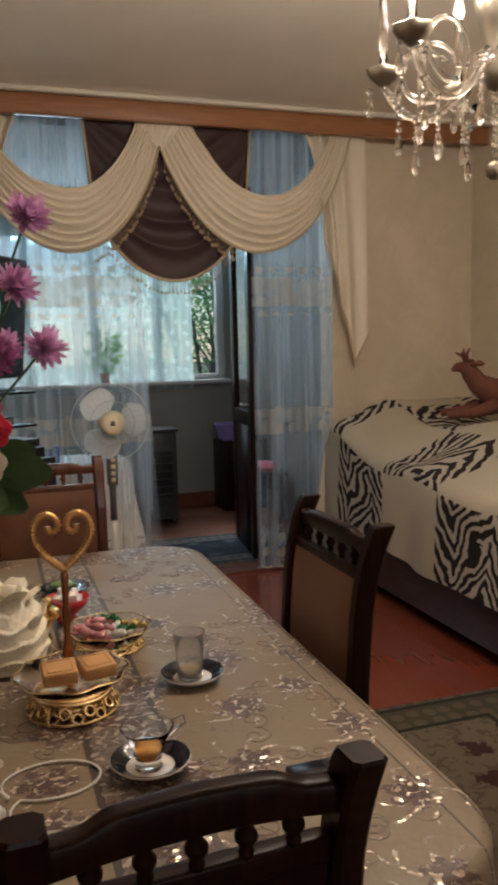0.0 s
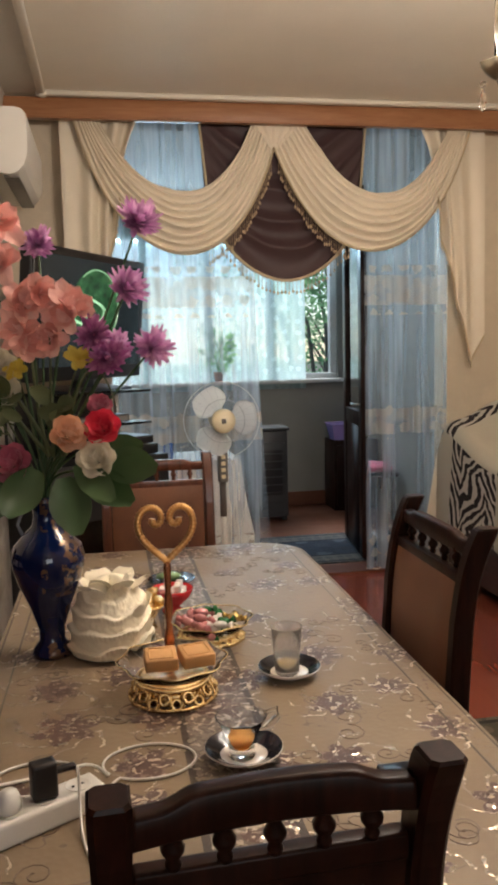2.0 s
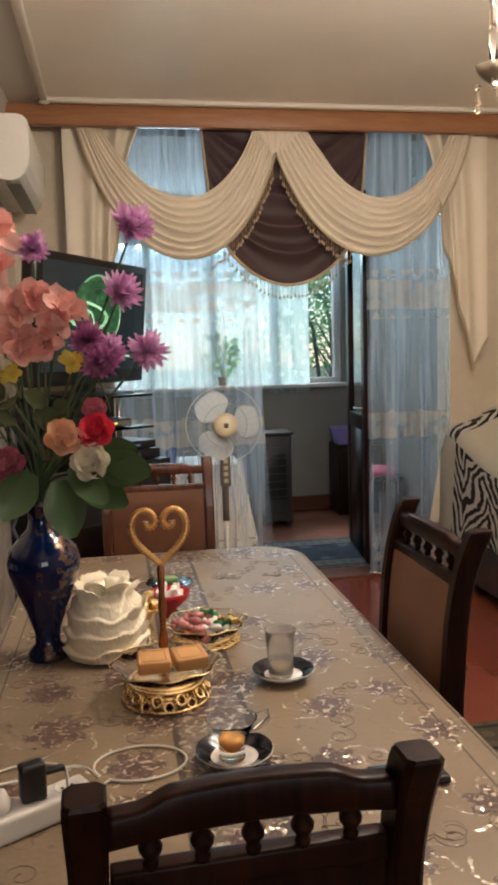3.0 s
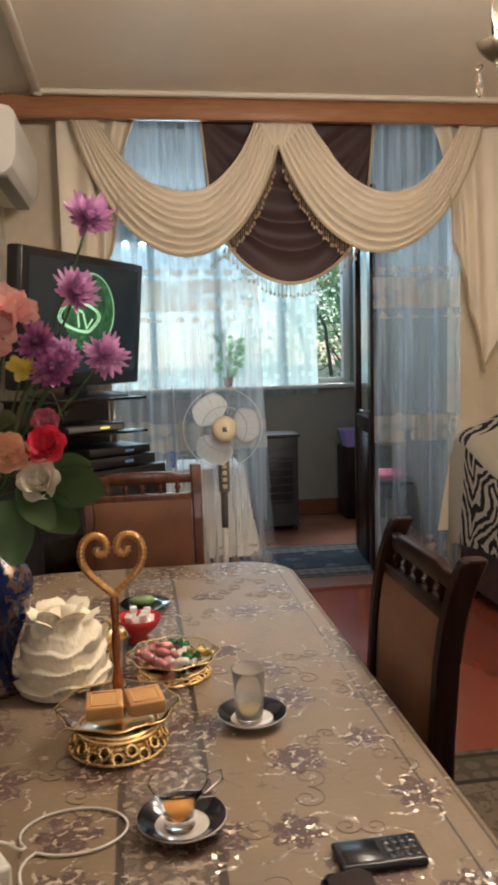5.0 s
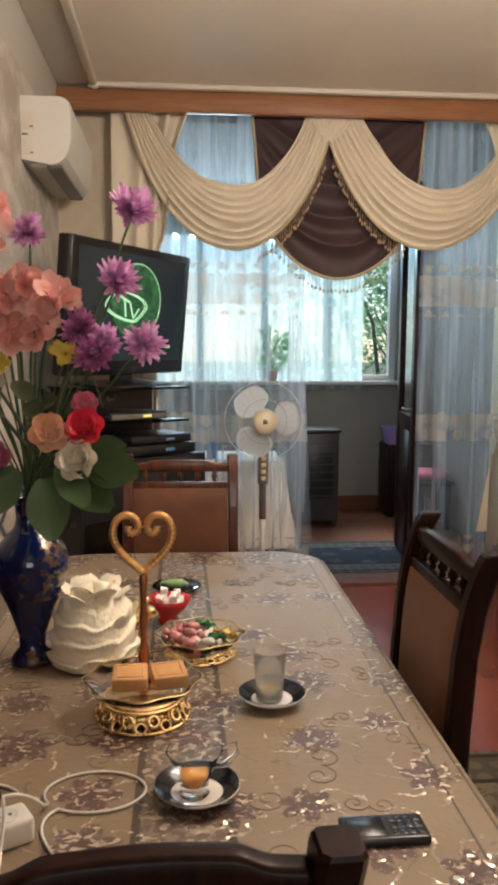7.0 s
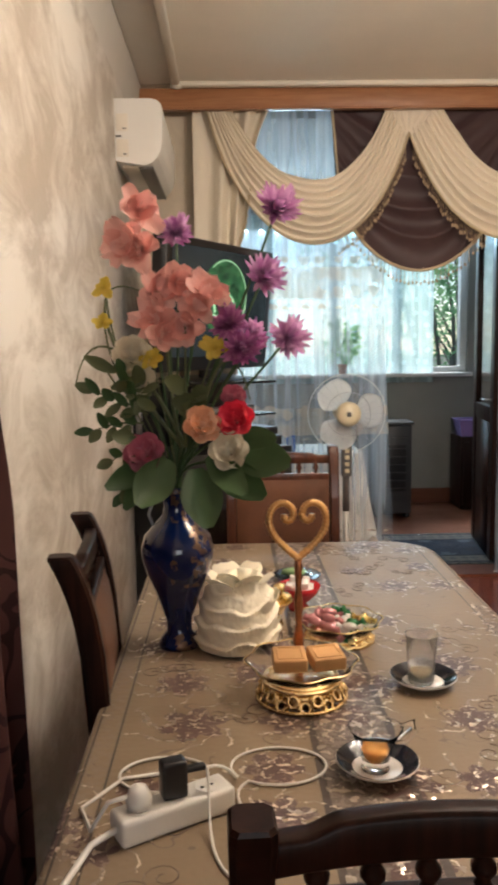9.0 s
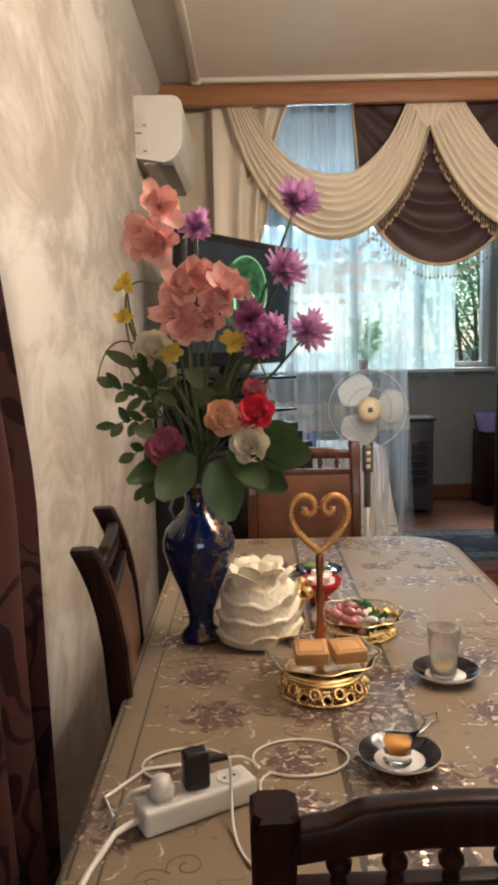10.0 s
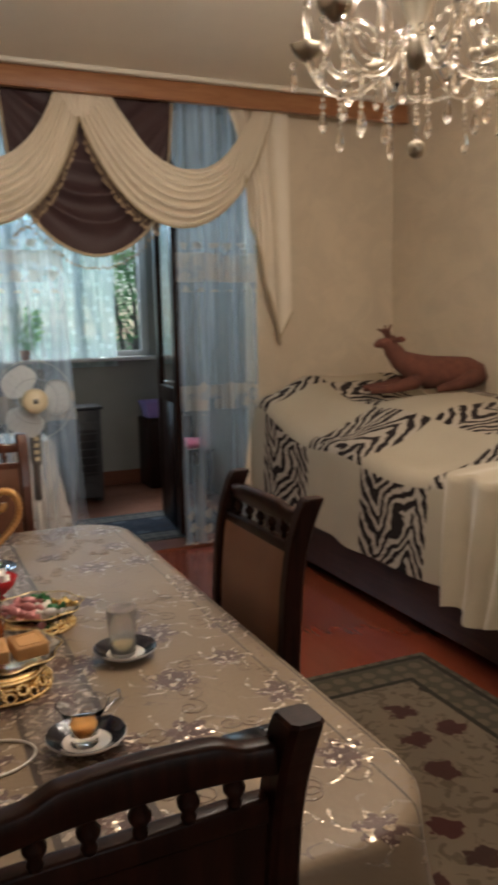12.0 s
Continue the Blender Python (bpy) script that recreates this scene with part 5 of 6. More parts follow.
def faceted(radius):
    bm = bmesh.new()
    bmesh.ops.create_icosphere(bm, subdivisions=1, radius=radius)
    return finish(bm, CRYSTAL, True)


BEADS = {r: faceted(r) for r in (0.0099, 0.0068, 0.0088, 0.006, 0.011, 0.0075)}
DROP = finish(lathe([(0.001, 0.0), (0.007, -0.012), (0.011, -0.035), (0.008, -0.05), (0.001, -0.058)], 6), CRYSTAL, True)


def hang(me, name, at_, owner):
    ob = new(name, me)
    ob.parent = owner
    ob.matrix_basis = Matrix.Translation(at_) @ Euler((0, 0, at_[0] * 40)).to_matrix().to_4x4()


def strand(top, n, big=0.0099, small=0.0068):
    """Faceted beads on a wire with a long drop at the end."""
    z = top.z
    radii = [small if k % 3 else big for k in range(n)]
    w = part("strand", tube([top, top - Vector((0, 0, sum(2 * r + 0.001 for r in radii)))], 0.0008, 4), BRASS, chandelier)
    for r in radii:
        hang(BEADS[r], "bead", Vector((top.x, top.y, z - r)), w)
        z -= 2 * r + 0.001
    hang(DROP, "drop", Vector((top.x, top.y, z)), w)


for k in range(6):
    a = radians(15 + 60 * k)
    c, s = math.cos(a), math.sin(a)

    def at(r, z):
        return Vector((r * c, r * s, z))
    arm = part("arm", tube(bezier(at(0.03, 2.16), at(0.10, 1.99), at(0.24, 1.98), at(0.285, 2.13), 20), 0.009, 8), CRYSTAL, chandelier, "curved clear glass arm")
    curl = [at(0.165 + 0.07 * math.cos(b), 2.135 + 0.07 * math.sin(b)) for b in (radians(-110 + 320 * j / 24) for j in range(25))]
    part("curl", tube(curl, [0.009 - 0.0002 * j for j in range(25)], 8), CRYSTAL, arm)
    part("cup", lathe([(0.008, 2.118), (0.018, 2.125), (0.035, 2.14), (0.046, 2.16), (0.043, 2.162), (0.03, 2.147), (0.0, 2.135)], 24, centre=(0.285 * c, 0.285 * s, 0), wobble=lambda b, z: 1 + 0.10 * math.cos(6 * b) * max(0, (z - 2.12) / 0.04)), BRASS, arm, "petalled antique brass cup")
    part("candle", lathe([(0.0, 2.14), (0.011, 2.14), (0.011, 2.34), (0.0, 2.34)], 12, centre=(0.285 * c, 0.285 * s, 0)), CRYSTAL, arm, "clear glass candle sleeve")
    part("bulb", lathe([(0.0, 2.34), (0.009, 2.341), (0.016, 2.362), (0.012, 2.385), (0.003, 2.405), (0.0, 2.406)], 12, centre=(0.285 * c, 0.285 * s, 0)), FROST, arm, "glowing candle bulb")
    strand(at(0.325, 2.125), 1)
    strand(at(0.245, 2.115), 7)
    strand(at(0.20, 2.03), 6, 0.0088, 0.006)
    b0 = a + radians(30)
    strand(Vector((0.19 * math.cos(b0), 0.19 * math.sin(b0), 2.10)), 7, 0.0088, 0.006)
    p0, p1 = at(0.29, 2.14), Vector((0.29 * math.cos(a + radians(60)), 0.29 * math.sin(a + radians(60)), 2.14))
    line = [p0.lerp(p1, j / 16) - Vector((0, 0, 0.09 * math.sin(math.pi * j / 16))) for j in range(17)]
    fest = part("festoon", tube(line, 0.0008, 4), BRASS, chandelier, "sagging string of crystal beads")
    for p in line[1:-1]:
        hang(BEADS[0.0075], "bead", p, fest)
strand(Vector((0, 0, 2.06)), 8, 0.011, 0.0075)
ballm = bmesh.new()
bmesh.ops.create_icosphere(ballm, subdivisions=2, radius=0.024)
bmesh.ops.translate(ballm, vec=(0, 0, 1.872), verts=ballm.verts)
part("finial", ballm, BRASS, chandelier, "antique brass finial", flat=True)

# ---- vase and its flowers ----
VX, VY, VZ = -0.145, 1.93, TH + 0.0045


def vase_mat():
    n = Nodes("cobalt_glass")
    vec = n.where()
    x, y, z = n.split(vec)
    spray = n.math("MULTIPLY", n.math("GREATER_THAN", n.noise(vec, 55.0, 4, 0.6), 0.5), n.math("GREATER_THAN", n.noise(vec, 11.0, 2), 0.5))
    spray = n.math("MULTIPLY", spray, n.math("GREATER_THAN", x, -0.01))
    n.set(Base_Color=n.mix(spray, n.mix(n.noise(vec, 9.0, 2), (0.0012, 0.004, 0.028), (0.003, 0.014, 0.08)), (0.12, 0.07, 0.045)), Roughness=n.math("ADD", 0.06, n.math("MULTIPLY", spray, 0.25)),
          Metallic=n.math("MULTIPLY", spray, 0.6), Coat_Weight=0.3)
    return n.mat


vase = thing("vase", (VX, VY, VZ), "cobalt blue glass vase with painted gold sprays", "vase")
part("body", lathe([(0.0, 0.0), (0.043, 0.0), (0.045, 0.01), (0.038, 0.022), (0.027, 0.035), (0.028, 0.06), (0.046, 0.115), (0.067, 0.165), (0.077, 0.20), (0.0785, 0.22), (0.071, 0.247), (0.048, 0.272), (0.031, 0.29), (0.027, 0.31), (0.029, 0.335), (0.04, 0.355), (0.036, 0.355), (0.024, 0.335), (0.02, 0.3), (0.0, 0.29)], 36), vase_mat(), vase)
part("handle", tube([(-0.05, 0.01, 0.262), (-0.062, 0.012, 0.29), (-0.05, 0.012, 0.32), (-0.062, 0.01, 0.36), (-0.03, 0.006, 0.352)], 0.004, 7), plain("clear_blue_handle", (0.25, 0.26, 0.30), 0.15), vase, "pale curled glass handle")

bouquet = thing("bouquet", (VX, VY, VZ), "large bouquet of artificial flowers in the blue vase", "bouquet")
SALMON = foliage_mat("salmon_petal", (0.82, 0.38, 0.33), (0.95, 0.66, 0.59), 0.6, 0.3)
PURPLE = foliage_mat("purple_petal", (0.52, 0.20, 0.47), (0.88, 0.58, 0.80), 0.6, 0.3)
MAUVE = foliage_mat("mauve_petal", (0.40, 0.10, 0.30), (0.66, 0.30, 0.52), 0.6, 0.3)
YELLOW = foliage_mat("yellow_petal", (0.72, 0.52, 0.06), (0.84, 0.68, 0.16), 0.6, 0.3)
CRIMSON = foliage_mat("crimson_petal", (0.66, 0.03, 0.07), (0.85, 0.10, 0.14), 0.55, 0.25)
PEACH = foliage_mat("peach_petal", (0.76, 0.42, 0.26), (0.84, 0.58, 0.42), 0.55, 0.25)
IVORY = foliage_mat("ivory_petal", (0.72, 0.65, 0.51), (0.84, 0.78, 0.66), 0.55, 0.25)
PINK = foliage_mat("pink_petal", (0.50, 0.13, 0.20), (0.66, 0.28, 0.34), 0.55, 0.25)
GREEN = foliage_mat("silk_leaf", (0.026, 0.062, 0.02), (0.07, 0.13, 0.045), 0.5, 0.15)
OLIVE = foliage_mat("olive_leaf", (0.075, 0.095, 0.038), (0.15, 0.17, 0.08), 0.55, 0.15)
rf = random.Random(11)


def petal(bm, base, out, up, length, width, curl, cup=0.25, nu=4, nv=5, tip=0.6, frilled=False):
    """One petal from base along out, bent towards up and cupped across."""
    out, up = out.normalized(), up.normalized()
    side = out.cross(up).normalized()
    grid = []
    for j in range(nv + 1):
        v = j / nv
        w = width * (math.sin(math.pi * min(1.0, 0.12 + 0.80 * v)) ** tip)
        a = curl * v
        p = base + length * (v * out * math.cos(a * 0.7) + v * up * math.sin(a))
        frill = [0.09 * length * v * v * math.sin(i * 2.4 + j * 1.3 + base.x * 300) if frilled else 0.0 for i in range(nu + 1)]
        grid.append([bm.verts.new(p + side * w * (i / nu - 0.5) + up * (cup * w * (2 * i / nu - 1) ** 2 + frill[i])) for i in range(nu + 1)])
    for a, b in zip(grid, grid[1:]):
        for i in range(nu):
            bm.faces.new((a[i], a[i + 1], b[i + 1], b[i]))


def head_frame(face):
    f = Vector(face).normalized()
    a = f.cross(Vector((0, 0, 1)))
    a = a.normalized() if a.length > 0.1 else Vector((1, 0, 0))
    return f, a, f.cross(a).normalized()


def rose(c, face, r):
    bm = bmesh.new()
    f, a, b = head_frame(face)
    for ring, (n, rad, lift, ln) in enumerate(((3, 0.12, 1.25, 0.75), (4, 0.25, 1.0, 0.85), (5, 0.42, 0.7, 0.9), (6, 0.55, 0.35, 0.9))):
        for k in range(n):
            t = 2 * math.pi * (k + 0.37 * ring) / n + rf.uniform(-0.15, 0.15)
            d = a * math.cos(t) + b * math.sin(t)
            petal(bm, c + d * r * rad * 0.35 - f * r * 0.35, d * (1.3 - lift) + f * lift, f * (1 - lift * 0.5) - d * 0.2, r * ln * 1.15, r * 1.15, 0.25 if ring > 1 else -0.35, 0.32)
    return bm


def aster(c, face, r):
    bm = bmesh.new()
    f, a, b = head_frame(face)
    for ring, n in enumerate((26, 28, 26, 20, 14, 9)):
        lift = -0.2 + 0.27 * ring
        for k in range(n):
            t = 2 * math.pi * (k + 0.5 * ring) / n + rf.uniform(-0.15, 0.15)
            d = a * math.cos(t) + b * math.sin(t)
            petal(bm, c, d * math.cos(lift) + f * math.sin(lift), f, r * rf.uniform(0.55, 1.18) * (1 - 0.06 * ring), r * 0.24, 0.45, 0.35, 2, 4, 0.9)
    return bm


def gladiolus(c, face, r, n=6):
    bm = bmesh.new()
    f, a, b = head_frame(face)
    for k in range(n + 4 if r > 0.033 else n):
        inner = k >= n
        t = 2 * math.pi * (k + 0.5 * inner) / (4 if inner else n) + rf.uniform(-0.25, 0.25)
        d = a * math.cos(t) + b * math.sin(t)
        petal(bm, c - f * r * 0.3, d + f * (1.1 if inner else rf.uniform(0.3, 0.7)), f, r * rf.uniform(0.9, 1.22) * (0.72 if inner else 1.0), r * rf.uniform(0.6, 0.85), rf.uniform(-0.35, 0.35), 0.26, 8, 7, 0.55, True)
    for k in range(4):
        t = 2 * math.pi * k / 4
        tube([c - f * r * 0.2, c + f * r * 0.3 + (a * math.cos(t) + b * math.sin(t)) * r * 0.18], r * 0.03, 4, bm)
    return bm


def leaf(c, d, length, width, droop=0.3):
    bm = bmesh.new()
    petal(bm, c, Vector(d), Vector((0.1, -1.0, 0.25)), length * 1.08, width, abs(droop) * 0.9, 0.2, 4, 8, 1.05)
    return bm


NECK = Vector((0, 0, 0.335))


def stem(to, thick=0.0035, sway=0.0):
    to = Vector(to)
    mid = NECK.lerp(to, 0.5) + Vector((sway, 0, 0.03))
    return tube(bezier(NECK + Vector((rf.uniform(-0.012, 0.012), rf.uniform(-0.012, 0.012), 0)), NECK + Vector((0, 0, 0.08)), mid, to, 10), thick, 6)


def local(x, y, z):
    return Vector((x - VX, y - VY, z - VZ))


# gladiolus spikes
for pts, tip in ((((-0.201, 1.9, 1.684, 0.054), (-0.231, 1.88, 1.614, 0.06), (-0.204, 1.87, 1.602, 0.05)), (-0.20, 1.92, 1.62)),
                 (((-0.166, 1.885, 1.519, 0.05), (-0.178, 1.875, 1.463, 0.052), (-0.129, 1.88, 1.536, 0.048), (-0.155, 1.87, 1.437, 0.042)), (-0.15, 1.9, 1.50)),
                 (((-0.065, 1.87, 1.517, 0.052), (-0.085, 1.86, 1.491, 0.046), (-0.112, 1.87, 1.446, 0.044)), (-0.09, 1.9, 1.48))):
    s = part("stem", stem(local(*tip)), GREEN, bouquet)
    for x, y, z, r in pts:
        part("gladiolus_bloom", gladiolus(local(x, y, z), (rf.uniform(-0.5, 0.5), -1, rf.uniform(-0.1, 0.6)), r), SALMON, bouquet, "salmon pink silk bloom")
for x, y, z, r in ((0.075, 1.90, 1.682, 0.05), (0.045, 1.88, 1.545, 0.047), (0.096, 1.89, 1.424, 0.045), (0.0, 1.87, 1.40, 0.05), (-0.132, 1.93, 1.64, 0.042), (-0.026, 1.86, 1.452, 0.04), (0.02, 1.88, 1.425, 0.042)):
    part("stem", stem(local(x, y + 0.02, z), 0.0028, 0.01), GREEN, bouquet)
    part("aster_bloom", aster(local(x, y, z), (rf.uniform(-0.3, 0.5), -1, rf.uniform(0.0, 0.7)), r), PURPLE if x > 0.01 or x < -0.1 else MAUVE, bouquet, "purple silk aster")
for x, y, z, r in ((-0.279, 1.9, 1.53, 0.026), (-0.284, 1.9, 1.46, 0.021), (-0.056, 1.87, 1.405, 0.03), (-0.184, 1.88, 1.385, 0.025)):
    part("stem", stem(local(x, y + 0.015, z), 0.002, -0.06 if x < -0.2 else 0), OLIVE, bouquet)
    part("daffodil", gladiolus(local(x, y, z), (rf.uniform(-0.4, 0.4), -1, 0.4), r), YELLOW, bouquet, "small yellow silk flower")
for x, y, z, r, m, what in ((-0.015, 1.83, 1.262, 0.036, CRIMSON, "crimson silk rose"), (-0.084, 1.82, 1.252, 0.037, PEACH, "peach silk rose"), (-0.029, 1.81, 1.20, 0.038, IVORY, "ivory silk rose"), (-0.201, 1.86, 1.193, 0.04, PINK, "dusky pink silk rose"), (-0.225, 1.9, 1.39, 0.04, IVORY, "cream silk bloom"), (-0.215, 1.9, 1.34, 0.035, IVORY, "cream silk bloom"), (-0.02, 1.86, 1.305, 0.025, PINK, "pink silk bud")):
    part("stem", stem(local(x, y + 0.03, z - 0.02), 0.003), GREEN, bouquet)
    part("rose_bloom", rose(local(x, y, z), (rf.uniform(-0.3, 0.4), -1, 0.45), r), m, bouquet, what)
# broad leaves over the rim, small leaves and grass blades
for x, y, z, dx, dz, ln, w in ((-0.10, 1.86, 1.16, 0.2, -0.9, 0.12, 0.085), (-0.06, 1.86, 1.17, 0.75, -0.5, 0.12, 0.075), (-0.02, 1.85, 1.19, 1.0, -0.15, 0.11, 0.08), (-0.15, 1.85, 1.18, -0.5, -0.7, 0.11, 0.08), (-0.19, 1.87, 1.17, -0.9, -0.45, 0.10, 0.05), (-0.02, 1.87, 1.22, 1.0, 0.0, 0.085, 0.05), (-0.07, 1.84, 1.19, 0.35, -0.35, 0.12, 0.06), (-0.20, 1.86, 1.15, -0.55, -0.9, 0.08, 0.04)):
    part("leaf", leaf(local(x, y, z), (dx, -0.45, dz), ln, w), GREEN, bouquet)
for k in range(10):
    a = rf.uniform(-1, 1)
    p = local(-0.185 - 0.07 * abs(a) + rf.uniform(-0.03, 0.09), 1.88 + rf.uniform(-0.03, 0.03), 1.29 + 0.07 * a)
    part("small_leaf", leaf(p, (rf.uniform(-1, 0.3), rf.uniform(-0.8, 0.2), rf.uniform(-0.4, 0.6)), rf.uniform(0.04, 0.07), rf.uniform(0.022, 0.034)), OLIVE, bouquet)
for k in range(9):
    p = local(-0.13 + rf.uniform(-0.06, 0.08), 1.89, 1.27 + rf.uniform(-0.03, 0.05))
    part("small_leaf", leaf(p, (rf.uniform(-1, 1), -0.7, rf.uniform(-0.4, 0.6)), 0.06, 0.04), OLIVE, bouquet)
part("twig", tube([local(*q) for q in ((-0.2, 1.89, 1.28), (-0.26, 1.885, 1.335), (-0.275, 1.88, 1.36))], 0.002, 5), OLIVE, bouquet)
for q in (((-0.13, 1.92, 1.2), (-0.31, 1.91, 1.42), (-0.32, 1.9, 1.58), (-0.20, 1.9, 1.52)), ((-0.10, 1.9, 1.2), (-0.06, 1.88, 1.42), (-0.01, 1.86, 1.42), (0.015, 1.86, 1.30)), ((-0.13, 1.9, 1.2), (-0.16, 1.9, 1.35), (-0.15, 1.9, 1.45), (-0.16, 1.89, 1.5)), ((-0.12, 1.9, 1.2), (-0.12, 1.88, 1.35), (-0.11, 1.87, 1.42), (-0.115, 1.87, 1.46)), ((-0.12, 1.9, 1.2), (-0.2, 1.9, 1.38), (-0.31, 1.9, 1.5), (-0.345, 1.9, 1.33))):
    part("grass_blade", tube(bezier(*(local(*p) for p in q), 16), [0.0045 - 0.0002 * k for k in range(17)], 5), OLIVE, bouquet)

# leafy sprigs beside the wall
for a, b, count in (((-0.194, 1.88, 1.271), (-0.303, 1.86, 1.321), 8), ((-0.204, 1.88, 1.254), (-0.305, 1.86, 1.242), 7), ((-0.22, 1.88, 1.291), (-0.239, 1.86, 1.353), 5), ((-0.188, 1.88, 1.217), (-0.268, 1.86, 1.18), 4), ((-0.196, 1.88, 1.189), (-0.25, 1.86, 1.111), 5)):
    a, b = local(*a), local(*b)
    part("twig", tube([a, a.lerp(b, 0.5) + Vector((0, 0, 0.008)), b], [0.002, 0.0016, 0.001], 5), OLIVE, bouquet)
    for k in range(count):
        w = (k + 1) / count
        d = (b - a).normalized() * 0.6 + Vector((rf.uniform(-0.3, 0.3), -0.35, (-1) ** k * rf.uniform(0.5, 0.9)))
        part("small_leaf", leaf(a.lerp(b, w), d if k < count - 1 else b - a, rf.uniform(0.030, 0.042), rf.uniform(0.018, 0.024), 0.2), OLIVE if k % 2 else GREEN, bouquet)

# ---- the sweets stand ----
TZ = TH + 0.0045
PX, PY = 0.098, 1.715
stand = thing("sweets_stand", (PX, PY, TZ), "gilt three-lobed sweets stand with a heart handle and glass dishes", "serving stand")
part("pole", lathe([(0.0, 0.03), (0.014, 0.03), (0.018, 0.04), (0.008, 0.055), (0.011, 0.09), (0.006, 0.12), (0.009, 0.16), (0.006, 0.19), (0.008, 0.235), (0.004, 0.255), (0.0, 0.255)], 14), plain("copper_gilt", (0.50, 0.20, 0.09), 0.25, 0.8, vary=0.3), stand, "coppery turned pole")
ROPE = plain("copper_gold", (0.78, 0.44, 0.17), 0.3, 0.9, vary=0.3)
for m in (-1, 1):
    heart = bezier((0, 0, 0.248), (m * 0.03, 0, 0.275), (m * 0.062, 0, 0.30), (m * 0.052, 0, 0.335), 36) + bezier((m * 0.052, 0, 0.335), (m * 0.044, 0, 0.362), (m * 0.012, 0, 0.362), (m * 0.008, 0, 0.335), 36)[1:] + bezier((m * 0.008, 0, 0.335), (m * 0.008, 0, 0.318), (m * 0.028, 0, 0.316), (m * 0.026, 0, 0.333), 18)[1:]
    part("heart_handle", tube(heart, [0.0066 + 0.0013 * math.sin(k * 2.1) for k in range(len(heart))], 8), ROPE, stand, "gold rope heart half")
def gilt_dish(owner, cx, cy, k_, low=1.0):
    """A scalloped glass dish on a gilt openwork foot."""
    for k in range(22):
        foot = bmesh.new()
        a0, a1 = 2 * math.pi * k / 22, 2 * math.pi * (k + 1) / 22
        loop = []
        for j in range(9):
            b = 2 * math.pi * j / 8
            r = k_ * 0.078 - 0.006 * math.sin(b)
            a = (a0 + a1) / 2 + 0.12 * math.cos(b)
            loop.append((cx + r * math.cos(a), cy + r * math.sin(a), low * (0.014 + 0.013 * (k % 2) + 0.009 * math.sin(b))))
        tube(loop, 0.0034, 5, foot, False)
        tube([(cx + k_ * 0.084 * math.cos(a0), cy + k_ * 0.084 * math.sin(a0), 0.003 * low), (cx + k_ * 0.066 * math.cos(a0), cy + k_ * 0.066 * math.sin(a0), 0.04 * low)], 0.0035, 5, foot)
        part("filigree_scroll", foot, GOLD, owner, "gilt openwork scroll")
    part("foot_drum", lathe([(0.0, 0.006), (k_ * 0.071, 0.006), (k_ * 0.064, 0.036 * low), (0.0, 0.036 * low)], 28, centre=(cx, cy, 0)), GOLD, owner)
    for z, r in ((0.004, k_ * 0.083), (0.04 * low, k_ * 0.070)):
        part("foot_ring", tube([(cx + r * math.cos(a), cy + r * math.sin(a), z) for a in (2 * math.pi * k / 32 for k in range(33))], 0.004, 6, None, False), GOLD, owner)
    part("bowl_socket", lathe([(0.0, 0.036 * low), (0.02, 0.036 * low), (0.066 * k_, 0.042 * low), (0.06 * k_, 0.046 * low), (0.0, 0.046 * low)], 24, centre=(cx, cy, 0)), GOLD, owner)
    part("glass_dish", lathe([(r * k_, z - 0.047 * (1 - low)) for r, z in ((0.0, 0.047), (0.055, 0.047), (0.085, 0.06), (0.10, 0.075), (0.103, 0.078), (0.098, 0.078), (0.083, 0.064), (0.054, 0.052), (0.0, 0.052))], 32, centre=(cx, cy, 0), wobble=lambda a, z: 1 + 0.05 * math.cos(8 * a) * max(0, (z + 0.047 * (1 - low) - 0.05) / 0.03)), CLEAR, owner, "scalloped glass dish")
    part("gold_rim", tube([(cx + k_ * (0.102 + 0.005 * math.cos(8 * a)) * math.cos(a), cy + k_ * (0.102 + 0.005 * math.cos(8 * a)) * math.sin(a), 0.078 - 0.047 * (1 - low)) for a in (2 * math.pi * k / 64 for k in range(65))], 0.0016, 5, None, False), GOLD, owner)


gilt_dish(stand, 0.0, -0.055, 1.0, 0.86)
candy_dish = thing("candy_dish", (0.207, 1.945, TZ), "scalloped glass candy dish on a gilt foot", "dish")
gilt_dish(candy_dish, 0.0, 0.0, 0.92, 0.35)
bonbon = thing("bonbon_dish", (0.072, 2.05, TZ), "small gilt dish of foil bonbons", "dish")
part("bowl", lathe([(0.0, 0.0), (0.02, 0.0), (0.012, 0.02), (0.03, 0.045), (0.042, 0.058), (0.039, 0.058), (0.026, 0.047), (0.0, 0.04)], 22), GOLD, bonbon)
for x, y, z in ((0.02, 0.012, 0.06), (-0.018, 0.014, 0.06), (0.0, -0.02, 0.062), (0.024, -0.010, 0.066), (-0.012, -0.004, 0.078), (0.012, 0.012, 0.082)):
    bm = bmesh.new()
    blob(bm, (x, y, z), 0.014, rough=0.7, seed=x * 100)
    part("foil_bonbon", bm, GOLD, bonbon)

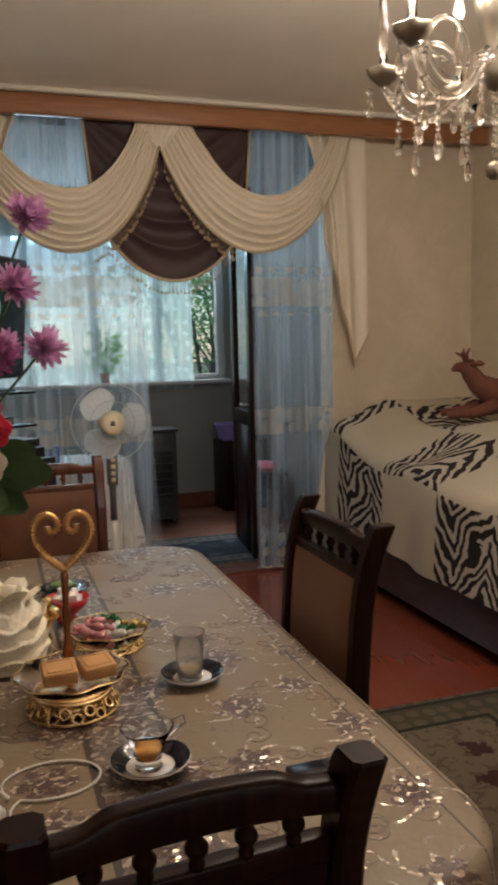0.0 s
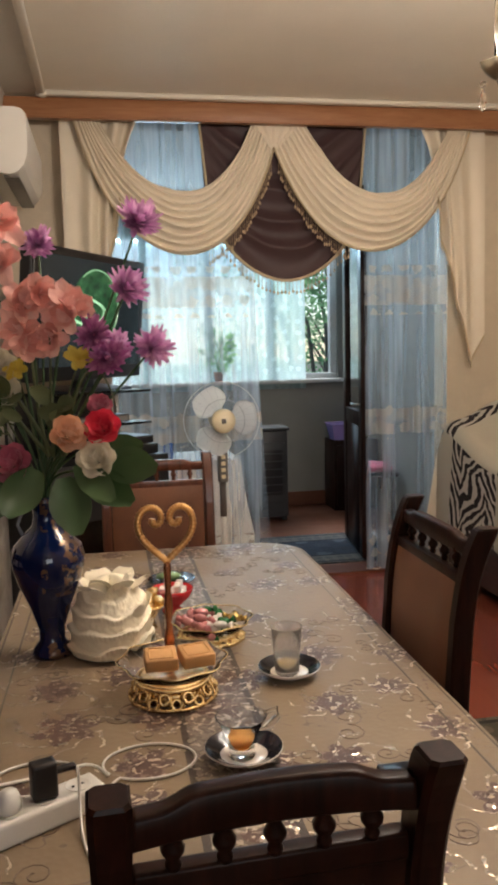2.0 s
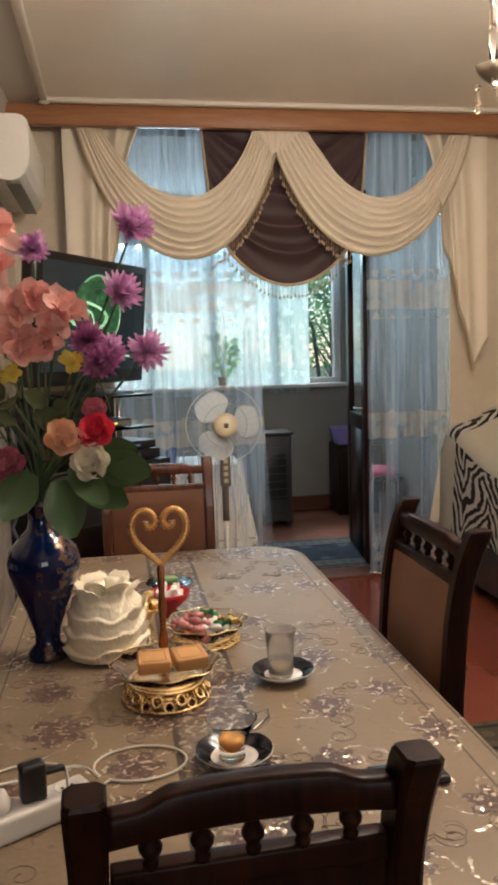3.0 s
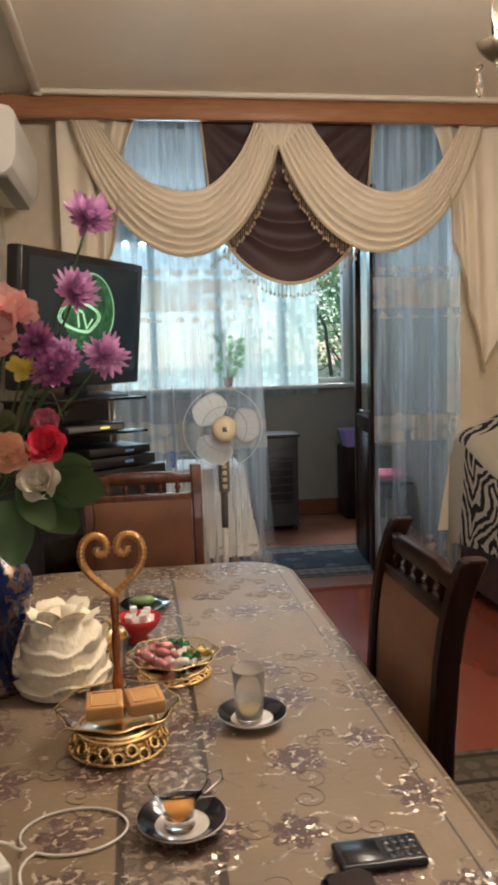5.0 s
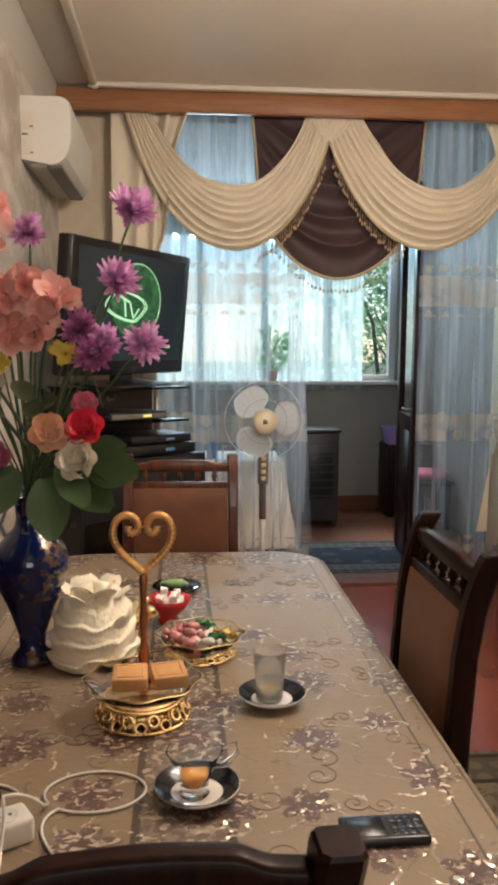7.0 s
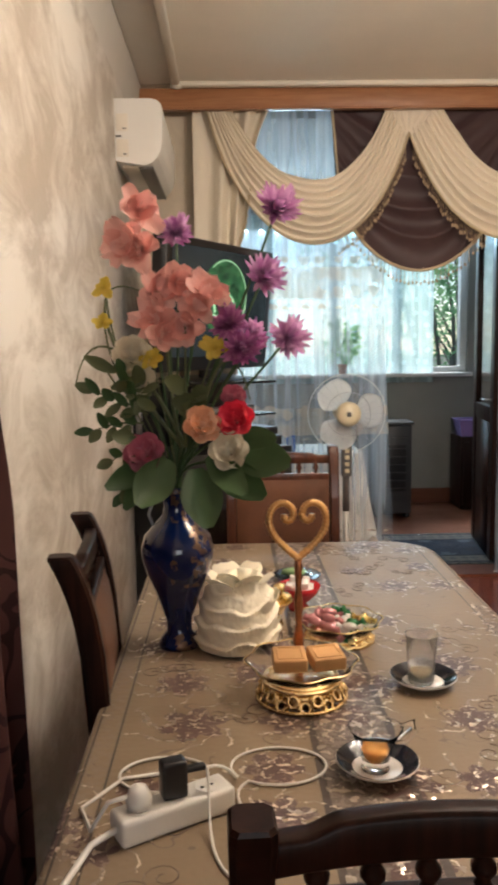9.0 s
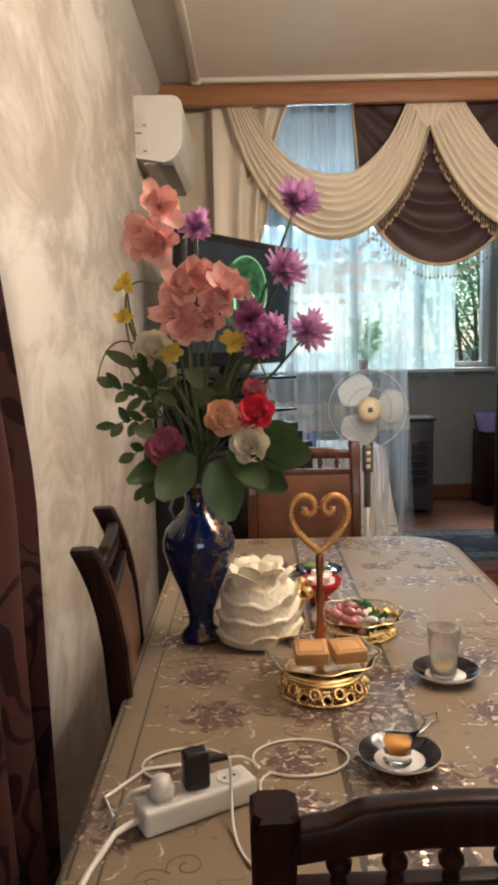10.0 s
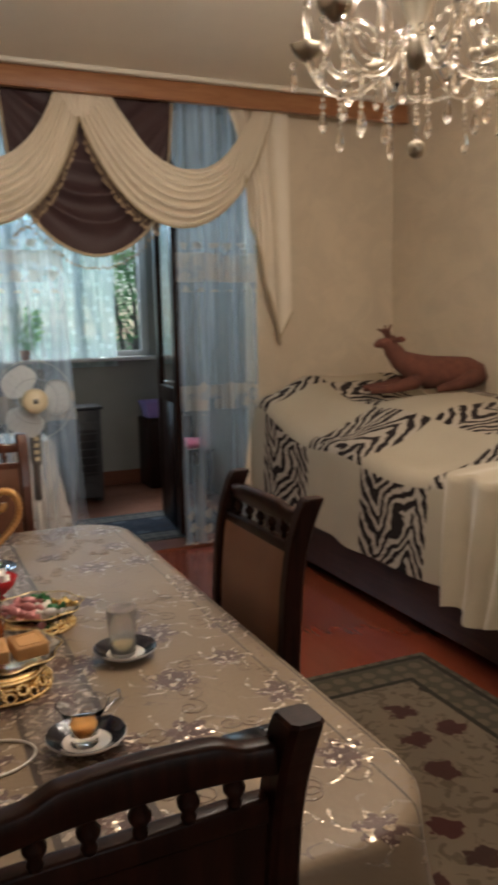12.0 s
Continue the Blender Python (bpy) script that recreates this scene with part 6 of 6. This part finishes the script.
BISCUIT = plain("biscuit", (0.64, 0.35, 0.14), 0.75, vary=0.2, scale=30, grain=300, relief=0.5)
for x, y, rz in ((-0.022, -0.055, 2), (0.046, -0.050, 12)):
    b = thing("biscuit", pose(PX + x, PY + y, TZ + 0.053, 8, 0, rz), "square golden biscuit with a stamped frame on the glass dish", "biscuit", "biscuits on the stand")
    part("slab", boxed(-0.031, 0.031, -0.026, 0.03, 0.006, 0.032, 0.004), BISCUIT, b)
    fr = bmesh.new()
    for q in ((-0.024, 0.024, -0.02, -0.017), (-0.024, 0.024, 0.02, 0.023), (-0.024, -0.021, -0.02, 0.023), (0.021, 0.024, -0.02, 0.023)):
        box(fr, *q, 0.0315, 0.034, 0.0008, 1)
    part("stamped_frame", fr, BISCUIT, b)

WRAPS = [plain(nm, c, 0.25, mt, vary=0.4, scale=60, relief=0.4) for nm, c, mt in (("pink_wrap", (0.60, 0.24, 0.24), 0.2), ("green_wrap", (0.03, 0.16, 0.05), 0.2), ("white_wrap", (0.72, 0.68, 0.62), 0.0), ("gold_wrap", (0.75, 0.52, 0.18), 0.8), ("red_wrap", (0.5, 0.03, 0.04), 0.1))]
WRAPNAME = ("pink", "green", "white", "gold", "red")
rc = random.Random(21)


def candy(x, y, z, m, size=0.013):
    c = thing("wrapped_candy", pose(x, y, z, rc.uniform(-25, 25), rc.uniform(-25, 25), rc.uniform(0, 180)), WRAPNAME[m] + " foil wrapped candy heaped on a dish", "candy", "candies on the stand")
    bm = bmesh.new()
    blob(bm, (0, 0, size * 0.7), size, squash=(1.3, 0.8, 0.7), rough=0.3, seed=x * 90)
    part("sweet", bm, WRAPS[m], c)
    for s in (-1, 1):
        part("twist", lathe([(0.002, 0.0), (0.006, 0.008), (0.009, 0.014), (0.0, 0.010)], 7, None, (0, 0, 0)), WRAPS[m], c).matrix_basis = pose(s * size * 1.1, 0, size * 0.7, 0, 90 * s, 0)
    return c


lx, ly = 0.207, 1.945
for k in range(26):
    a, r = rc.uniform(0, 6.28), 0.062 * math.sqrt(rc.random())
    x, y = lx + r * math.cos(a), ly + r * math.sin(a)
    m = 0 if x < lx - 0.01 else (1 if rc.random() < 0.55 else 2) if x < lx + 0.035 else 3
    candy(x, y, TZ + 0.024 + (0.014 if k > 15 else 0.0) + 0.1 * max(0, r - 0.05), m)

# paper napkins fanned into a ruffled rose on the third dish
napkins = thing("napkin_rose", (-0.017, 1.925, TZ), "white paper napkins fanned into a ruffled rose", "napkins")
TISSUE = plain("white_tissue", (0.86, 0.78, 0.62), 0.9, vary=0.06, relief=0.3)
part("saucer", lathe([(0.0, 0.0), (0.05, 0.0), (0.085, 0.012), (0.098, 0.02), (0.095, 0.021), (0.05, 0.005), (0.0, 0.005)], 30), CLEAR, napkins, "glass plate under the napkins")


def napkin_dome(u, v):
    """Soft folds winding up a rounded heap, their upper lips turned out and frilled."""
    a = 2 * math.pi * u
    turn = 4.2 * v - u + 0.35 * noise.noise(Vector((2 * math.cos(a), 2 * math.sin(a), 3 * v)))
    w = turn % 1.0
    lip = 0.7 * math.exp(-((w - 0.82) / 0.15) ** 2) * (0.5 + 0.5 * noise.noise(Vector((1.5 * math.cos(a), 1.5 * math.sin(a), 2 + 2 * v)))) * (1 - 0.6 * v)
    r = 0.091 * max(0.0, 1 - v ** 3.2) ** 0.5 * (0.93 + 0.07 * w)
    r += 0.016 * lip + 0.0042 * lip * math.sin(57 * a + 9 * v) + 0.0015 * noise.noise(Vector((9 * math.cos(a), 9 * math.sin(a), 14 * v)))
    z = 0.004 + 0.155 * v + 0.014 * v * math.sin(2 * a + 1.0) + 0.012 * lip
    return Vector((r * math.cos(a), r * math.sin(a), max(0.006, z)))


part("tissue_dome", sheet(200, 90, napkin_dome), TISSUE, napkins, turn=False)
for k in range(9):
    bm = bmesh.new()
    t = 2 * math.pi * k / 9 + 0.3 * (k % 3)
    d = Vector((math.cos(t), math.sin(t), 0))
    petal(bm, d * (0.012 + 0.012 * (k % 3)) + Vector((0, 0, 0.138)), d * (0.35 + 0.3 * (k % 3)) + Vector((0, 0, 1)), d, 0.036 + 0.005 * (k % 2), 0.06, 0.5, 0.2, 10, 6, 0.4, True)
    part("napkin_fold", bm, TISSUE, napkins, turn=False)
for k in range(7):
    bm = bmesh.new()
    t = radians(-65 + 26 * k)
    d = Vector((math.cos(t), math.sin(t), 0))
    petal(bm, d * 0.075 + Vector((0, 0, 0.03 + 0.05 * (k % 2))), d * 0.8 + Vector((0, 0, 0.7)), Vector((0, 0, 1)) - d * 0.6, 0.036, 0.05, 0.4, 0.2, 10, 6, 0.4, True)
    part("napkin_fold", bm, TISSUE, napkins, turn=False)

# sugar bowl behind
sugar = thing("sugar_bowl", (0.135, 2.15, TZ), "small red bowl heaped with sugar cubes", "bowl")
part("bowl", lathe([(0.0, 0.0), (0.024, 0.0), (0.026, 0.008), (0.018, 0.016), (0.045, 0.04), (0.055, 0.062), (0.051, 0.062), (0.04, 0.042), (0.0, 0.03)], 26), plain("red_enamel", (0.45, 0.02, 0.025), 0.2, vary=0.2), sugar)
SUGAR = plain("sugar", (0.80, 0.77, 0.72), 0.8, vary=0.05, relief=0.4)
for k in range(11):
    a, r = rc.uniform(0, 6.28), 0.034 * math.sqrt(rc.random())
    c = thing("sugar_cube", pose(0.135 + r * math.cos(a), 2.15 + r * math.sin(a), TZ + 0.052 + 0.016 * (k > 6), rc.uniform(-30, 30), rc.uniform(-30, 30), rc.uniform(0, 90)), "white sugar cube in the red bowl", "sugar cube", "sugar cubes")
    part("cube", boxed(-0.008, 0.008, -0.008, 0.008, -0.006, 0.010, 0.0015), SUGAR, c)

# small dark plate with a slice of something green
plate = thing("small_plate", (0.153, 2.41, TZ), "small smoked glass plate holding a pale green slice", "plate")
part("dish", lathe([(0.0, 0.0), (0.035, 0.0), (0.06, 0.008), (0.068, 0.013), (0.066, 0.0145), (0.036, 0.004), (0.0, 0.004)], 30), SMOKE, plate, "smoked glass dish")
bm = bmesh.new()
blob(bm, (-0.006, 0.012, 0.016), 0.03, squash=(1.25, 0.7, 0.42), rough=0.35, seed=3.0)
part("green_slice", bm, plain("pale_green", (0.22, 0.34, 0.14), 0.5, vary=0.3, scale=40), plate, "pale green slice")

# ---- tea things ----
TEA = glass("amber_tea", (0.95, 0.50, 0.16), 0.06, 1.2)
TEA.node_tree.nodes["Principled BSDF"].inputs["Transmission Weight"].default_value = 0.5


def saucer(x, y, what):
    s = thing("saucer", (x, y, TZ), what, "saucer", "tea saucers")
    part("underside", lathe([(0.0, 0.0), (0.03, 0.0), (0.033, 0.003), (0.052, 0.011), (0.0635, 0.02), (0.0632, 0.0215), (0.06, 0.020), (0.036, 0.0065), (0.0, 0.0055)], 36), PORCELAIN, s, "pale grey porcelain body")
    part("dark_band", lathe([(0.0385, 0.0082), (0.050, 0.0135), (0.0615, 0.0212), (0.0625, 0.0222), (0.061, 0.0218), (0.050, 0.0150), (0.0385, 0.0090)], 36, cap=False), COBALT, s, "glossy black-blue glazed band")
    return s


saucer(0.335, 1.697, "black-banded white saucer under a tea tumbler")
saucer(0.190, 1.392, "black-banded white saucer under a glass cup")
PALETEA = glass("pale_tea", (0.95, 0.78, 0.45), 0.1, 1.2)
PALETEA.node_tree.nodes["Principled BSDF"].inputs["Transmission Weight"].default_value = 0.6
tum = thing("tea_tumbler", (0.330, 1.695, TZ + 0.0068), "etched tea tumbler with some tea remaining", "glass")
HAZE = glass("etched_glass", (0.98, 0.97, 0.95), 0.10, 1.25)
HAZE.node_tree.nodes["Principled BSDF"].inputs["Transmission Weight"].default_value = 0.84
part("glass", lathe([(0.0, 0.0), (0.023, 0.0), (0.025, 0.004), (0.0265, 0.04), (0.031, 0.094), (0.0318, 0.096), (0.0295, 0.095), (0.025, 0.04), (0.023, 0.008), (0.0, 0.008)], 28), HAZE, tum)
part("tea", lathe([(0.0, 0.0085), (0.0225, 0.0085), (0.0234, 0.022), (0.0, 0.022)], 24), PALETEA, tum, "amber tea remains")
cup = thing("glass_teacup", (0.186, 1.388, TZ + 0.0068), "clear glass teacup with dregs of amber tea", "cup")
part("glass", lathe([(0.0, 0.0), (0.020, 0.0), (0.022, 0.003), (0.0175, 0.009), (0.022, 0.018), (0.024, 0.034), (0.033, 0.052), (0.0405, 0.066), (0.0415, 0.067), (0.0395, 0.066), (0.031, 0.052), (0.022, 0.034), (0.020, 0.018), (0.0, 0.012)], 28), CLEAR, cup)
part("tea", lathe([(0.0, 0.0125), (0.0195, 0.0185), (0.0215, 0.033), (0.0, 0.033)], 24), TEA, cup, "amber tea dregs")
part("handle", tube([(0.03, 0.008, 0.036), (0.05, 0.014, 0.035), (0.066, 0.018, 0.05), (0.062, 0.017, 0.066), (0.04, 0.011, 0.062)], 0.0035, 8), CLEAR, cup)
spoon = thing("teaspoon", pose(0.215, 1.42, TZ + 0.026, 0, -8, 35), "small steel teaspoon resting on the saucer", "spoon")
STEEL = plain("steel", (0.55, 0.54, 0.52), 0.2, 1.0, vary=0.1, relief=0.03)
part("stem", tube([(-0.02, 0, -0.002), (0.02, 0, 0.002), (0.05, 0, 0.006)], [0.0015, 0.002, 0.003], 6), STEEL, spoon)
bm = bmesh.new()
blob(bm, (-0.03, 0, -0.003), 0.011, squash=(1.3, 0.8, 0.25))
part("bowl", bm, STEEL, spoon)

# ---- extension lead, charger, phone ----
strip = thing("extension_lead", pose(-0.112, 1.278, TZ, 0, 0, 30), "white extension lead lying on the tablecloth", "extension lead")
part("case", boxed(-0.085, 0.085, -0.024, 0.024, 0.0, 0.036, 0.007, 3), WHITEPLASTIC, strip)
for k in range(3):
    sk = part("socket", lathe([(0.017, 0.0355), (0.019, 0.0372), (0.0185, 0.0375), (0.0165, 0.0362), (0.0, 0.0362)], 20, centre=(-0.052 + 0.052 * k, 0, 0)), WHITEPLASTIC, strip)
    for s in (-1, 1):
        part("hole", lathe([(0.0, 0.0363), (0.0026, 0.0363), (0.0026, 0.0367), (0.0, 0.0367)], 8, centre=(-0.052 + 0.052 * k + s * 0.0075, 0, 0)), BLACKPLASTIC, sk)
part("cord", tube([strip.matrix_basis.inverted() @ Vector(p) for p in ((-0.182, 1.238, TZ + 0.018), (-0.215, 1.215, TZ + 0.01), (-0.235, 1.15, TZ + 0.005), (-0.25, 1.06, TZ + 0.004), (-0.23, 0.99, TZ - 0.01))], 0.0045, 7), WHITEPLASTIC, strip)
plug = thing("white_plug", pose(-0.157, 1.258, TZ + 0.037, 0, 0, 30), "white mains plug pushed into the extension lead", "plug")
part("body", lathe([(0.0, 0.0), (0.017, 0.0), (0.018, 0.012), (0.012, 0.026), (0.0, 0.028)], 16), WHITEPLASTIC, plug)
part("cord", tube([(-0.004, 0, 0.018), (-0.04, 0.01, 0.012), (-0.062, 0.02, -0.026), (-0.05, 0.09, -0.034), (0.03, 0.13, -0.034), (0.09, 0.11, -0.034)], 0.003, 6), WHITEPLASTIC, plug)
charger = thing("phone_charger", pose(-0.112, 1.281, TZ + 0.037, 0, 0, 20), "black phone charger plugged into the extension lead", "charger")
part("body", boxed(-0.018, 0.018, -0.013, 0.013, 0.0, 0.052, 0.005, 2), BLACKPLASTIC, charger)
part("usb_plug", boxed(0.018, 0.046, -0.006, 0.006, 0.030, 0.037, 0.002), BLACKPLASTIC, charger)
cable = thing("charging_cable", (0, 0, TZ), "thin white charging cable looped on the tablecloth", "cable")
loop = [(0.04 + 0.074 * math.cos(a), 1.412 + 0.055 * math.sin(a), 0.003) for a in (radians(210 - 340 * k / 30) for k in range(31))]
part("wire", tube(bezier((-0.068, 1.296, 0.068), (-0.03, 1.33, 0.06), (-0.03, 1.36, 0.006), loop[0], 8)[:-1] + [Vector(p) for p in loop] + bezier(loop[-1], (-0.05, 1.33, 0.003), (0.0, 1.27, 0.003), (0.03, 1.22, 0.003), 10)[1:], 0.0022, 6), WHITEPLASTIC, cable)
part("wire", tube(bezier((-0.066, 1.294, 0.070), (-0.060, 1.29, 0.0), (-0.07, 1.2, 0.0), (-0.03, 1.15, 0.003), 16) + bezier((-0.03, 1.15, 0.003), (-0.01, 1.12, 0.003), (0.03, 1.11, 0.003), (0.06, 1.12, 0.003), 8)[1:], 0.0022, 6), WHITEPLASTIC, cable)
ell = [(-0.135 + 0.068 * math.cos(a), 1.395 + 0.05 * math.sin(a), 0.003) for a in (radians(20 + 250 * k / 24) for k in range(25))]
part("wire", tube(ell, 0.0024, 6), WHITEPLASTIC, cable)

phone = thing("mobile_phone", pose(0.441, 1.28, TZ, 0, 0, 1.0), "black keypad mobile phone lying on the tablecloth", "phone")
part("body", boxed(-0.058, 0.058, -0.029, 0.029, 0.0, 0.0125, 0.005, 3), BLACKPLASTIC, phone)
part("screen", boxed(-0.050, 0.0, -0.022, 0.022, 0.0122, 0.0132, 0.0004, 1), BLACKPLASTIC, phone)
for i in range(4):
    for j in range(3):
        part("key", boxed(0.008 + 0.0115 * i, 0.017 + 0.0115 * i, -0.021 + 0.0145 * j, -0.009 + 0.0145 * j, 0.0122, 0.0135, 0.0006, 1), BLACKPLASTIC, phone)
